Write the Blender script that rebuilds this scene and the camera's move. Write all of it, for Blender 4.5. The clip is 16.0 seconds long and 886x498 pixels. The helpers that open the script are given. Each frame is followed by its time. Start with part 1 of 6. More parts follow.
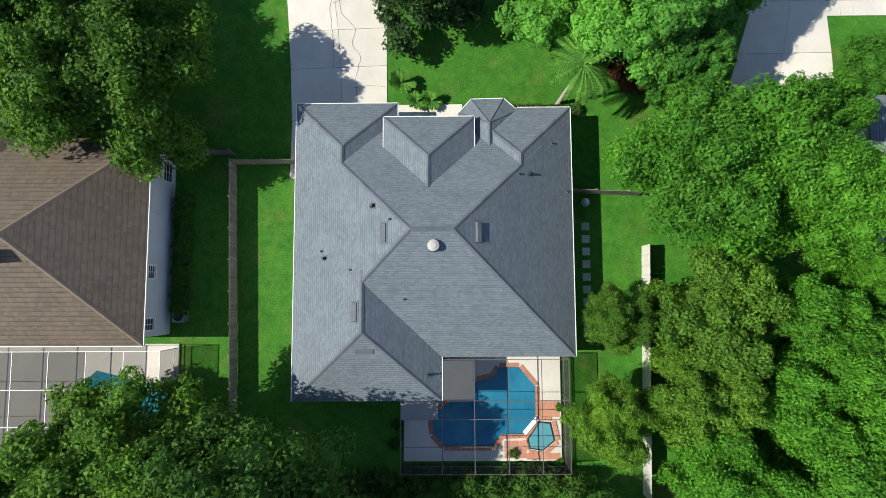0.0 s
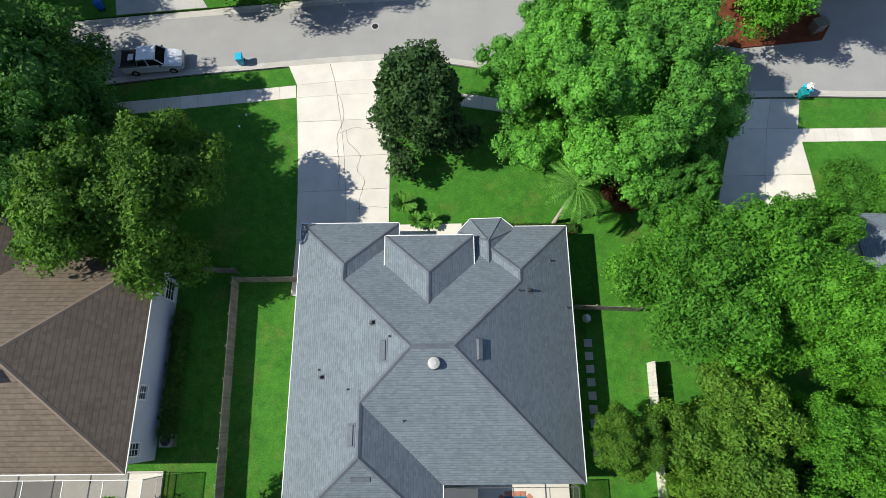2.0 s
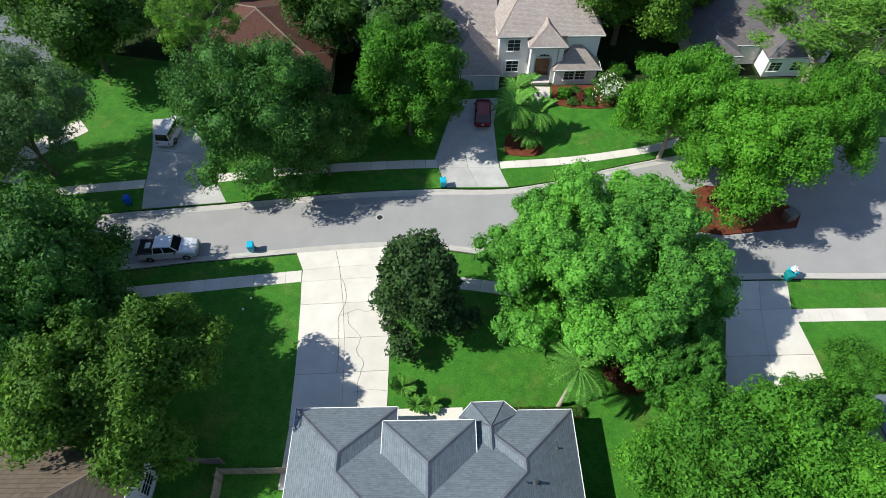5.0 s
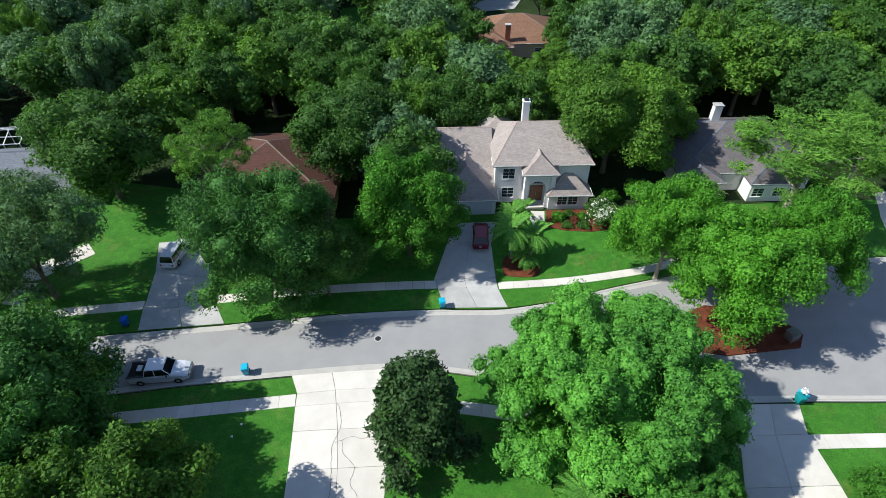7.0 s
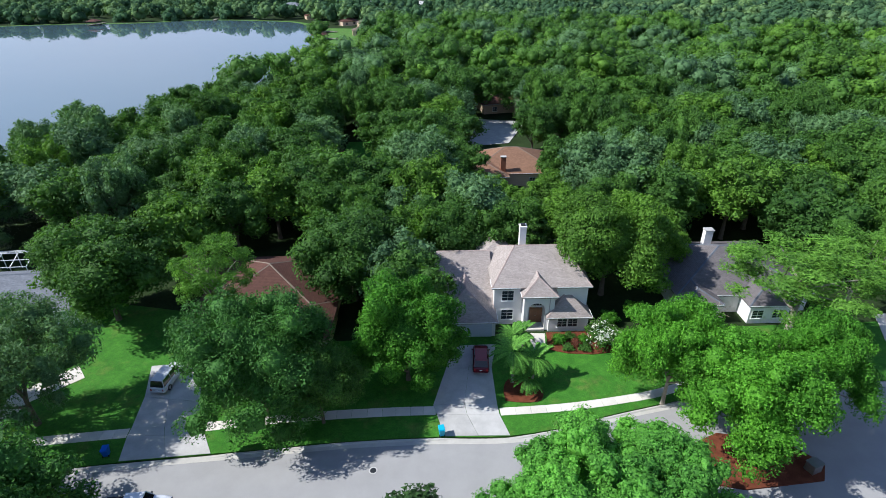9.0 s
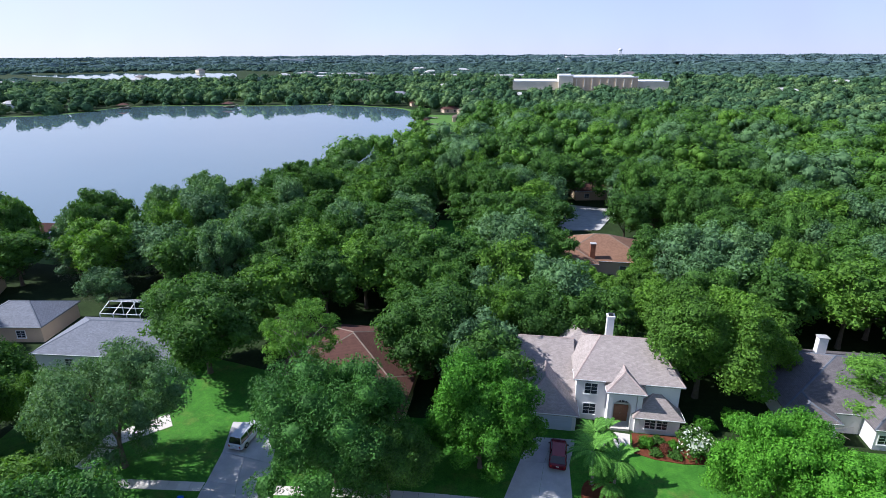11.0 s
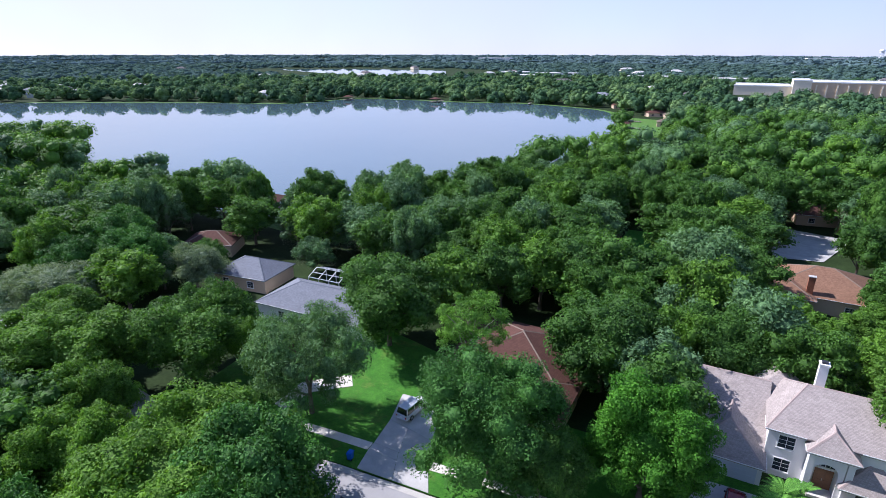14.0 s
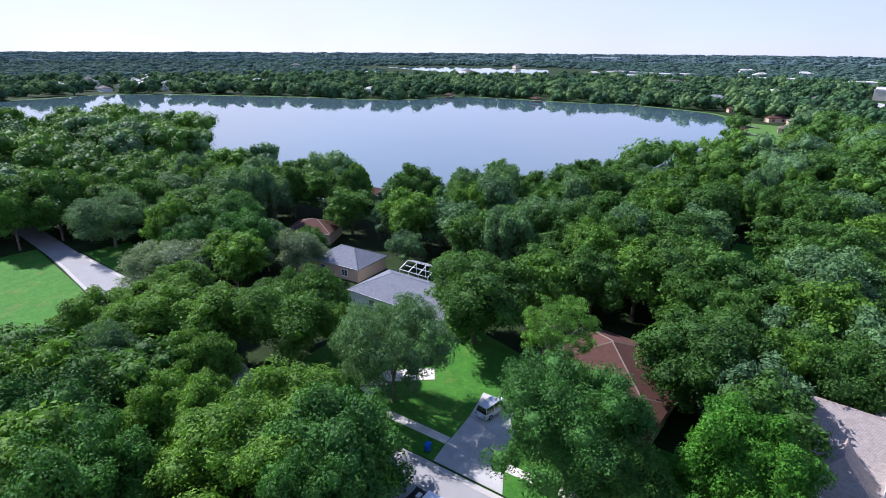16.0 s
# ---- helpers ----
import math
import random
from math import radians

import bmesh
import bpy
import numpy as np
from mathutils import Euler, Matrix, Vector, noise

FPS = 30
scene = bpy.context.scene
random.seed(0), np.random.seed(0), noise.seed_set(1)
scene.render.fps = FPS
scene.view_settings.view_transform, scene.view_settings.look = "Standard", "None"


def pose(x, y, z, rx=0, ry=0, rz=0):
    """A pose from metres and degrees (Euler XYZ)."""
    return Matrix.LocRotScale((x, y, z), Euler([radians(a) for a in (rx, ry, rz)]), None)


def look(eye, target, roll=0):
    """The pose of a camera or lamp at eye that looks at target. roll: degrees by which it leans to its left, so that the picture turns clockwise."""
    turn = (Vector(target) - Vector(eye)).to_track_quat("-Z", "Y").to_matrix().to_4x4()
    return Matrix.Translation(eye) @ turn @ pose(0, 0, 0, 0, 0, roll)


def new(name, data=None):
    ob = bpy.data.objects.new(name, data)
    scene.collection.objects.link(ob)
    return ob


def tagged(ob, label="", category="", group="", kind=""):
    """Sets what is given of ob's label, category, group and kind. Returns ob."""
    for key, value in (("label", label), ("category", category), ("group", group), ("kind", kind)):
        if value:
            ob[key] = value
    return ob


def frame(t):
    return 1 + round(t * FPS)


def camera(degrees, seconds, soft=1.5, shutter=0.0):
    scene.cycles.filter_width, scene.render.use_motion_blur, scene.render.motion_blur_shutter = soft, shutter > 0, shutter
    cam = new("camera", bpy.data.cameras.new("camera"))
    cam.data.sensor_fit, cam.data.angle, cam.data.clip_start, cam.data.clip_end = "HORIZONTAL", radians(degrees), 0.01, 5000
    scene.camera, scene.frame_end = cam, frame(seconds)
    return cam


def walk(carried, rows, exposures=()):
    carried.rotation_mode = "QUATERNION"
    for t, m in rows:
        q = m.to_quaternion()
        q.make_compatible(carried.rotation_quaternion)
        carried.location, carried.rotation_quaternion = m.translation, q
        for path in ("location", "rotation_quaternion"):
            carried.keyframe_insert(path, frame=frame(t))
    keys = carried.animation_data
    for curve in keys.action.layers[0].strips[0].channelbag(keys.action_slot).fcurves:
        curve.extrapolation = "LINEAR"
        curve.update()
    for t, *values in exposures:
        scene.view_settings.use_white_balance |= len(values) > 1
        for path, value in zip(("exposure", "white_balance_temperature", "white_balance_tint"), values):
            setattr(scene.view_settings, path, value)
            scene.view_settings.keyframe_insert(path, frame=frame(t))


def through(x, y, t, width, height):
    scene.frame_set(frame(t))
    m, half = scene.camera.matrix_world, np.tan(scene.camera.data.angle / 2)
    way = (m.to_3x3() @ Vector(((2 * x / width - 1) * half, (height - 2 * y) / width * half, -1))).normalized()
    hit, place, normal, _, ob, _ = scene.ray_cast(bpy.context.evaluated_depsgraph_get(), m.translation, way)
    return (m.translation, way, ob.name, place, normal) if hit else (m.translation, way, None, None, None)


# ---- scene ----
# The camera hovers at one spot 45 m up, tilts from the roof below it to the lake, then turns to its left.
cam = camera(78.35, 16.0, soft=0.45)
EYE = 45.0
ROWS = [
    (0.0, 4.877, 0.436, -0.278),
    (0.5, 7.534, 0.443, -0.358),
    (1.0, 10.749, 0.457, -0.43),
    (1.5, 13.936, 0.483, -0.462),
    (2.0, 17.114, 0.521, -0.514),
    (2.5, 20.299, 0.564, -0.591),
    (3.0, 23.467, 0.593, -0.604),
    (3.5, 26.471, 0.604, -0.601),
    (4.0, 29.663, 0.607, -0.647),
    (6.5, 45.515, 0.659, -0.845),
    (7.0, 48.7, 0.651, -0.897),
    (7.5, 51.869, 0.626, -0.89),
    (8.0, 55.058, 0.636, -0.953),
    (8.5, 58.275, 0.601, -0.921),
    (9.0, 61.503, 0.62, -0.954),
    (9.2, 62.78, 0.62, -0.94),
    (9.6, 65.25, 0.6, -0.3),
    (10.1, 67.85, 0.5, 2.0),
    (10.6, 69.4, 0.38, 5.6),
    (11.0, 69.95, 0.28, 8.9),
    (11.5, 70.068, 0.193, 12.962),
    (12.0, 70.05, 0.141, 16.872),
    (12.5, 70.031, 0.097, 20.487),
    (13.0, 70.0, 0.056, 23.402),
    (13.5, 69.963, 0.018, 26.163),
    (14.0, 69.923, -0.069, 29.095),
    (14.5, 69.889, -0.11, 31.903),
    (15.0, 69.856, -0.214, 34.562),
    (15.5, 69.811, -0.267, 37.145),
    (16.0, 69.757, -0.34, 39.274),
]
walk(cam, [(t, pose(0, 0, EYE, rx, ry, rz)) for t, rx, ry, rz in ROWS], [(0, 0.27, 6650, 6), (4, 0.30, 6500, 6), (9, 0.41, 5950, 10), (12, 0.56, 5800, 18), (16, 0.59, 5750, 21)])

# ---- light ----
SUN_TO = Vector((2.9, 0.2, -2.8)).normalized()      # the way the sunlight goes
sun_data = bpy.data.lights.new("sun", "SUN")
sun_data.energy, sun_data.angle, sun_data.color = 5.0, radians(0.6), (1.0, 0.95, 0.87)
sun = new("sun", sun_data)
sun.matrix_world = look((-60, -4, 90), Vector((-60, -4, 90)) + SUN_TO)
world = bpy.data.worlds.new("sky")
scene.world = world
world.use_nodes = True
wn = world.node_tree.nodes
sky = wn.new("ShaderNodeTexSky")
sky.sky_type, sky.sun_disc = "NISHITA", False
sky.sun_elevation, sky.sun_rotation = radians(43.9), radians(266)
sky.air_density, sky.dust_density, sky.ozone_density = 0.9, 0.0, 6.0
wn["Background"].inputs["Strength"].default_value = 0.125
# a thin bright veil of haze and cloud over the clear sky
veil = wn.new("ShaderNodeMix")
veil.data_type = "RGBA"
glow = wn.new("ShaderNodeMix")           # the haze is whiter towards the sun
glow.data_type = "RGBA"
glow.inputs[6].default_value, glow.inputs[7].default_value = (3.3, 3.65, 5.1, 1), (4.9, 5.0, 5.5, 1)
side = wn.new("ShaderNodeMapRange")
side.inputs[1].default_value, side.inputs[2].default_value, side.inputs[3].default_value, side.inputs[4].default_value = -0.9, 0.2, 1.0, 0.0
vn = wn.new("ShaderNodeTexNoise")
vn.inputs["Scale"].default_value, vn.inputs["Detail"].default_value = 2.2, 5
vr = wn.new("ShaderNodeMapRange")
vr.inputs[1].default_value, vr.inputs[2].default_value, vr.inputs[3].default_value, vr.inputs[4].default_value = 0.3, 0.7, 0.7, 1.0
vc = wn.new("ShaderNodeTexCoord")
wl = world.node_tree.links
wl.new(vc.outputs["Generated"], vn.inputs["Vector"])
wl.new(vn.outputs["Fac"], vr.inputs[0])
vs = wn.new("ShaderNodeSeparateXYZ")
wl.new(vc.outputs["Generated"], vs.inputs[0])
low = wn.new("ShaderNodeMapRange")       # the haze thins out with height
low.inputs[1].default_value, low.inputs[2].default_value, low.inputs[3].default_value, low.inputs[4].default_value = 0.1, 0.85, 1.0, 0.08
wl.new(vs.outputs[2], low.inputs[0])
wl.new(vs.outputs[0], side.inputs[0])
wl.new(side.outputs[0], glow.inputs[0])
wl.new(glow.outputs[2], veil.inputs[7])
thin = wn.new("ShaderNodeMath")
thin.operation = "MULTIPLY"
wl.new(vr.outputs[0], thin.inputs[0])
wl.new(low.outputs[0], thin.inputs[1])
wl.new(thin.outputs[0], veil.inputs[0])
wl.new(sky.outputs[0], veil.inputs[6])
wl.new(veil.outputs[2], wn["Background"].inputs["Color"])

# ---- materials ----
class Nodes:
    """A small wrapper for building one material."""

    def __init__(self, name, rough=0.8, spec=0.3, metal=0.0):
        self.m = bpy.data.materials.new(name)
        self.m.use_nodes = True
        self.t = self.m.node_tree
        self.b = self.t.nodes["Principled BSDF"]
        self.b.inputs["Roughness"].default_value = rough
        self.b.inputs["Specular IOR Level"].default_value = spec
        self.b.inputs["Metallic"].default_value = metal
        self.co = self.t.nodes.new("ShaderNodeNewGeometry").outputs["Position"]

    def link(self, a, b):
        self.t.links.new(a, b)

    def noise(self, scale, detail=4, rough=0.6, vec=None):
        n = self.t.nodes.new("ShaderNodeTexNoise")
        n.inputs["Scale"].default_value, n.inputs["Detail"].default_value, n.inputs["Roughness"].default_value = scale, detail, rough
        self.link(vec or self.co, n.inputs["Vector"])
        return n.outputs["Fac"]

    def ramp(self, fac, stops):
        r = self.t.nodes.new("ShaderNodeValToRGB")
        e = r.color_ramp.elements
        while len(e) < len(stops):
            e.new(0.5)
        for el, (p, c) in zip(e, stops):
            el.position, el.color = p, (*c, 1)
        self.link(fac, r.inputs["Fac"])
        return r.outputs["Color"]

    def mix(self, fac, a, b, how="MIX"):
        n = self.t.nodes.new("ShaderNodeMix")
        n.data_type, n.blend_type = "RGBA", how
        for key, v in ((0, fac), (6, a), (7, b)):
            if isinstance(v, bpy.types.NodeSocket):
                self.link(v, n.inputs[key])
            else:
                n.inputs[key].default_value = v if key == 0 else (*v, 1)
        return n.outputs[2]

    def math(self, op, a, b=0.0):
        n = self.t.nodes.new("ShaderNodeMath")
        n.operation = op
        for k, v in ((0, a), (1, b)):
            if isinstance(v, bpy.types.NodeSocket):
                self.link(v, n.inputs[k])
            else:
                n.inputs[k].default_value = v
        return n.outputs[0]

    def colour(self, c):
        if isinstance(c, bpy.types.NodeSocket):
            self.link(c, self.b.inputs["Base Color"])
        else:
            self.b.inputs["Base Color"].default_value = (*c, 1)

    def bump(self, height, strength=0.3, dist=0.02):
        n = self.t.nodes.new("ShaderNodeBump")
        n.inputs["Strength"].default_value, n.inputs["Distance"].default_value = strength, dist
        self.link(height, n.inputs["Height"])
        self.link(n.outputs[0], self.b.inputs["Normal"])


def surface(name, base, vary=0.25, scale=1.5, fine=12.0, rough=0.8, spec=0.3, metal=0.0, bump=0.2, pieces=0.0):
    """Grain at two scales around one base colour; pieces: how far the single pieces differ."""
    k = Nodes(name, rough, spec, metal)
    dark, light = tuple(c * (1 - vary) for c in base), tuple(min(1, c * (1 + vary)) for c in base)
    c = k.ramp(k.noise(scale, 5), [(0.3, dark), (0.7, light)])
    f = k.noise(fine, 3)
    c = k.mix(0.35, c, k.ramp(f, [(0.3, dark), (0.7, light)]))
    if pieces:
        info = k.t.nodes.new("ShaderNodeObjectInfo")
        c = k.mix(1.0, c, k.ramp(info.outputs["Random"], [(0, (1 - pieces,) * 3), (1, (1, 1, 1))]), "MULTIPLY")
    k.colour(c)
    if bump:
        k.bump(f, bump)
    return k.m


def shingles(name, base, course=0.085, streak=0.25, relief=0.6):
    """Roof shingles: courses follow the height, tabs change along each course, dark streaks run over them."""
    k = Nodes(name, 0.9, 0.2)
    sep = k.t.nodes.new("ShaderNodeSeparateXYZ")
    k.link(k.co, sep.inputs[0])
    row = k.math("FLOOR", k.math("DIVIDE", sep.outputs[2], course))
    saw = k.math("FRACT", k.math("DIVIDE", sep.outputs[2], course))
    tab = k.t.nodes.new("ShaderNodeCombineXYZ")
    for i in (0, 1):
        k.link(k.math("FLOOR", k.math("ADD", k.math("DIVIDE", sep.outputs[i], 0.33), k.math("MULTIPLY", row, 0.37))), tab.inputs[i])
    k.link(row, tab.inputs[2])
    w = k.t.nodes.new("ShaderNodeTexWhiteNoise")
    k.link(tab.outputs[0], w.inputs["Vector"])
    c = k.ramp(w.outputs["Value"], [(0, tuple(v * 0.82 for v in base)), (1, tuple(v * 1.15 for v in base))])
    c = k.mix(0.30, c, k.ramp(k.noise(0.55, 6, 0.7), [(0.3, tuple(v * (1 - streak) for v in base)), (0.7, tuple(v * 1.2 for v in base))]))
    c = k.mix(1.0, c, k.ramp(k.noise(14, 2), [(0.2, (0.8,) * 3), (0.8, (1.1,) * 3)]), "MULTIPLY")
    c = k.mix(1.0, c, k.ramp(saw, [(0.0, (0.62,) * 3), (0.25, (1, 1, 1))]), "MULTIPLY")
    k.colour(c)
    k.bump(saw, relief, 0.02)
    return k.m


def foliage(name, dark, light, through=0.30, rough=0.55, spec=0.18):
    """Leaves: each leaf and each tree has a shade of its own, and some light passes through."""
    k = Nodes(name, rough, spec)
    isl = k.t.nodes.new("ShaderNodeNewGeometry").outputs["Random Per Island"]
    info = k.t.nodes.new("ShaderNodeObjectInfo").outputs["Random"]
    c = k.ramp(isl, [(0.0, tuple(v * 0.75 for v in dark)), (1.0, tuple(v * 1.2 for v in light))])
    c = k.mix(0.35, c, k.ramp(k.noise(0.35, 3), [(0.3, dark), (0.7, light)]))
    c = k.mix(1.0, c, k.ramp(info, [(0, (0.78, 0.82, 0.8)), (0.5, (1, 1, 1)), (1, (1.08, 1.06, 0.95))]), "MULTIPLY")
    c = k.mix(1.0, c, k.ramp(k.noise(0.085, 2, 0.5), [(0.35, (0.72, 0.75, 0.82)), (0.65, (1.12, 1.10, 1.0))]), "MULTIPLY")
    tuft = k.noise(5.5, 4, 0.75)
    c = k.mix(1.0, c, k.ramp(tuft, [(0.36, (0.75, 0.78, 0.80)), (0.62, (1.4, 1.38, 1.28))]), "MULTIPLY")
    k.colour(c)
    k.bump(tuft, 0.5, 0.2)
    tr = k.t.nodes.new("ShaderNodeBsdfTranslucent")
    k.link(k.mix(1.0, c, (1.25, 1.3, 0.6), "MULTIPLY"), tr.inputs["Color"])
    mx = k.t.nodes.new("ShaderNodeMixShader")
    mx.inputs[0].default_value = through
    out = k.t.nodes["Material Output"]
    k.link(k.b.outputs[0], mx.inputs[1])
    k.link(tr.outputs[0], mx.inputs[2])
    k.link(mx.outputs[0], out.inputs["Surface"])
    return k.m


def lawn_material(name, a, b, dry):
    k = Nodes(name, 0.85, 0.2)
    c = k.ramp(k.noise(0.5, 6, 0.65), [(0.25, a), (0.7, b)])
    c = k.mix(k.ramp(k.noise(0.22, 4, 0.7), [(0.53, (0, 0, 0)), (0.80, (0.75,) * 3)]), c, dry)
    c = k.mix(1.0, c, k.ramp(k.noise(1.6, 5, 0.7), [(0.3, (0.72, 0.76, 0.8)), (0.7, (1.18, 1.14, 1.0))]), "MULTIPLY")
    c = k.mix(1.0, c, k.ramp(k.noise(7, 5, 0.8), [(0.25, (0.45,) * 3), (0.75, (1.35,) * 3)]), "MULTIPLY")
    k.colour(c)
    k.bump(k.noise(14, 4, 0.8), 0.8, 0.05)
    return k.m


def glass_material(name, tint=(0.03, 0.04, 0.05)):
    return surface(name, tint, 0.1, 1, 4, 0.08, 0.6, 0, 0)


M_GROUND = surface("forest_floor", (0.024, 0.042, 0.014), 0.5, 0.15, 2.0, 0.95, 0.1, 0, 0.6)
M_LAWN = lawn_material("lawn_grass", (0.036, 0.155, 0.014), (0.072, 0.240, 0.026), (0.20, 0.20, 0.06))
M_GRASSROUGH = lawn_material("shore_grass", (0.07, 0.17, 0.03), (0.11, 0.24, 0.04), (0.2, 0.2, 0.08))
M_ASPHALT = surface("asphalt_grey", (0.32, 0.315, 0.31), 0.10, 0.4, 25, 0.9, 0.2, 0, 0.25)
M_CONC = surface("concrete", (0.68, 0.64, 0.57), 0.12, 0.5, 16, 0.85, 0.2, 0, 0.15, 0.14)
M_CONCGREY = surface("weathered_concrete", (0.50, 0.49, 0.47), 0.2, 0.6, 16, 0.85, 0.2, 0, 0.15, 0.15)
M_KERB = surface("kerb_concrete", (0.47, 0.45, 0.41), 0.15, 0.8, 16, 0.85, 0.2)
M_CRACK = surface("crack_filler", (0.14, 0.13, 0.12), 0.2, 3, 20)
M_ROOF_A = shingles("grey_shingles", (0.168, 0.202, 0.228))
M_ROOF_B = shingles("brown_shingles", (0.176, 0.141, 0.108), 0.19, 0.35, 1.0)
M_ROOF_C = shingles("pinkish_shingles", (0.385, 0.335, 0.305), 0.08, 0.4)
M_ROOF_D = shingles("red_brown_shingles", (0.115, 0.056, 0.043), 0.1, 0.4)
M_ROOF_E = shingles("dusty_grey_shingles", (0.165, 0.15, 0.15), 0.08, 0.4)
M_ROOF_F = shingles("orange_brown_shingles", (0.26, 0.145, 0.092), 0.1, 0.35)
M_ROOF_G = shingles("blue_grey_shingles", (0.20, 0.215, 0.245), 0.08, 0.3)
M_CAP_A = surface("grey_ridge_shingle", (0.12, 0.135, 0.16), 0.25, 1.0, 10, 0.9, 0.2)
M_CAP_C = surface("pinkish_ridge_shingle", (0.36, 0.29, 0.26), 0.25, 1.0, 10, 0.9, 0.2)
M_CAP_B = surface("brown_ridge_shingle", (0.20, 0.158, 0.125), 0.25, 1.0, 10, 0.9, 0.2)
M_WHITE = surface("white_paint", (0.80, 0.80, 0.78), 0.06, 0.8, 8, 0.5, 0.4, 0, 0.05)
M_STUCCO = surface("white_stucco", (0.74, 0.73, 0.72), 0.08, 0.6, 22, 0.9, 0.2, 0, 0.3)
M_STUCCOBLUE = surface("pale_blue_stucco", (0.55, 0.60, 0.68), 0.08, 0.6, 22, 0.9, 0.2, 0, 0.3)
M_BEIGE = surface("beige_wall", (0.58, 0.44, 0.31), 0.08, 0.05, 0.6, 0.9, 0.2, 0, 0.1)
M_CREAM = surface("cream_wall", (0.74, 0.66, 0.52), 0.08, 0.05, 0.6, 0.9, 0.2, 0, 0.1)
M_DOOR = surface("varnished_wood", (0.20, 0.085, 0.04), 0.3, 2, 14, 0.4, 0.5)
M_GLASS = glass_material("dark_glass")
M_CARGLASS = glass_material("tinted_glass", (0.012, 0.013, 0.016))
M_METAL = surface("galvanised_metal", (0.45, 0.45, 0.44), 0.12, 2, 10, 0.35, 0.5, 0.8, 0.05)
M_DARKMETAL = surface("dark_metal", (0.03, 0.033, 0.038), 0.2, 2, 10, 0.5, 0.5, 0.3, 0.05)
M_RUBBER = surface("rubber", (0.02, 0.02, 0.02), 0.2, 3, 20, 0.8, 0.2)
M_FENCE = surface("weathered_fence_wood", (0.28, 0.25, 0.215), 0.3, 1.5, 14, 0.9, 0.15, 0, 0.3, 0.3)
M_FENCEWHITE = surface("white_fence_board", (0.66, 0.63, 0.57), 0.12, 1.5, 14, 0.7, 0.3, 0, 0.1, 0.15)
M_MULCH = surface("red_mulch", (0.14, 0.045, 0.024), 0.45, 1.2, 14, 0.95, 0.1, 0, 0.8)
M_BARK = surface("bark", (0.16, 0.13, 0.10), 0.4, 1.5, 12, 0.95, 0.1, 0, 0.8)
M_PALEBARK = surface("pale_bark", (0.34, 0.30, 0.25), 0.3, 1.5, 12, 0.95, 0.1, 0, 0.6)
M_BRICK = surface("brick_coping", (0.48, 0.215, 0.14), 0.2, 2, 14, 0.85, 0.2, 0, 0.3, 0.15)
M_PAVER = surface("terracotta_paver", (0.55, 0.26, 0.17), 0.16, 1.5, 12, 0.85, 0.2, 0, 0.2, 0.15)
M_CHIMBRICK = surface("chimney_brick", (0.30, 0.12, 0.07), 0.25, 2, 14, 0.9, 0.2, 0, 0.3)
M_BLUEBIN = surface("bright_blue_plastic", (0.02, 0.42, 0.62), 0.1, 1, 8, 0.45, 0.4, 0, 0.03)
M_NAVYBIN = surface("deep_blue_plastic", (0.01, 0.12, 0.55), 0.1, 1, 8, 0.45, 0.4, 0, 0.03)
M_GREENBIN = surface("teal_plastic", (0.01, 0.24, 0.25), 0.1, 1, 8, 0.45, 0.4, 0, 0.03)
M_CARWHITE = surface("silver_white_car_paint", (0.70, 0.72, 0.76), 0.03, 0.6, 4, 0.25, 0.6, 0.15, 0)
M_CARRED = surface("dark_red_car_paint", (0.16, 0.012, 0.022), 0.05, 0.6, 4, 0.22, 0.6, 0.2, 0)
M_CARBLACK = surface("black_car_paint", (0.02, 0.02, 0.024), 0.05, 0.6, 4, 0.3, 0.6, 0.2, 0)
M_LAMPRED = surface("red_lamp_glass", (0.4, 0.02, 0.02), 0.05, 1, 4, 0.2, 0.5, 0, 0)
M_POT = surface("white_plastic_bag", (0.8, 0.8, 0.8), 0.06, 2, 10, 0.6, 0.3)

L_OAK = foliage("oak_leaves", (0.036, 0.098, 0.018), (0.096, 0.215, 0.040))
L_OAKGREY = foliage("grey_oak_leaves", (0.060, 0.135, 0.054), (0.140, 0.260, 0.110), 0.25)
L_CAMPHOR = foliage("camphor_leaves", (0.050, 0.180, 0.024), (0.155, 0.415, 0.064))
L_MAGNOLIA = foliage("magnolia_leaves", (0.016, 0.044, 0.011), (0.048, 0.105, 0.028), 0.12, 0.4)
L_BRIGHT = foliage("bright_leaves", (0.043, 0.164, 0.014), (0.126, 0.342, 0.036))
L_PINE = foliage("pine_needles", (0.070, 0.180, 0.020), (0.180, 0.370, 0.060))
L_PALM = foliage("palm_leaves", (0.065, 0.200, 0.030), (0.170, 0.390, 0.070))
L_OLIVE = foliage("olive_green_leaves", (0.054, 0.138, 0.015), (0.150, 0.300, 0.042))
# haze is painted in here: leaf colours turn paler and bluer with distance
L_FAR_HAZED = foliage("hazed_far_wood_leaves", (0.050, 0.110, 0.056), (0.100, 0.190, 0.094), 0.2, 0.85, 0.08)
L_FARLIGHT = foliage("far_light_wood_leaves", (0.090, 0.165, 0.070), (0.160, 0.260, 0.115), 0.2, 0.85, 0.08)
L_DISTANT_HAZED = foliage("hazed_distant_wood_leaves", (0.064, 0.115, 0.112), (0.090, 0.150, 0.142), 0.2, 0.9, 0.03)
L_HORIZON_HAZED = foliage("hazed_horizon_wood_leaves", (0.085, 0.140, 0.165), (0.105, 0.160, 0.185), 0.1, 0.9, 0.0)
L_DARK = foliage("dark_oak_leaves", (0.031, 0.104, 0.018), (0.086, 0.232, 0.042), 0.2)
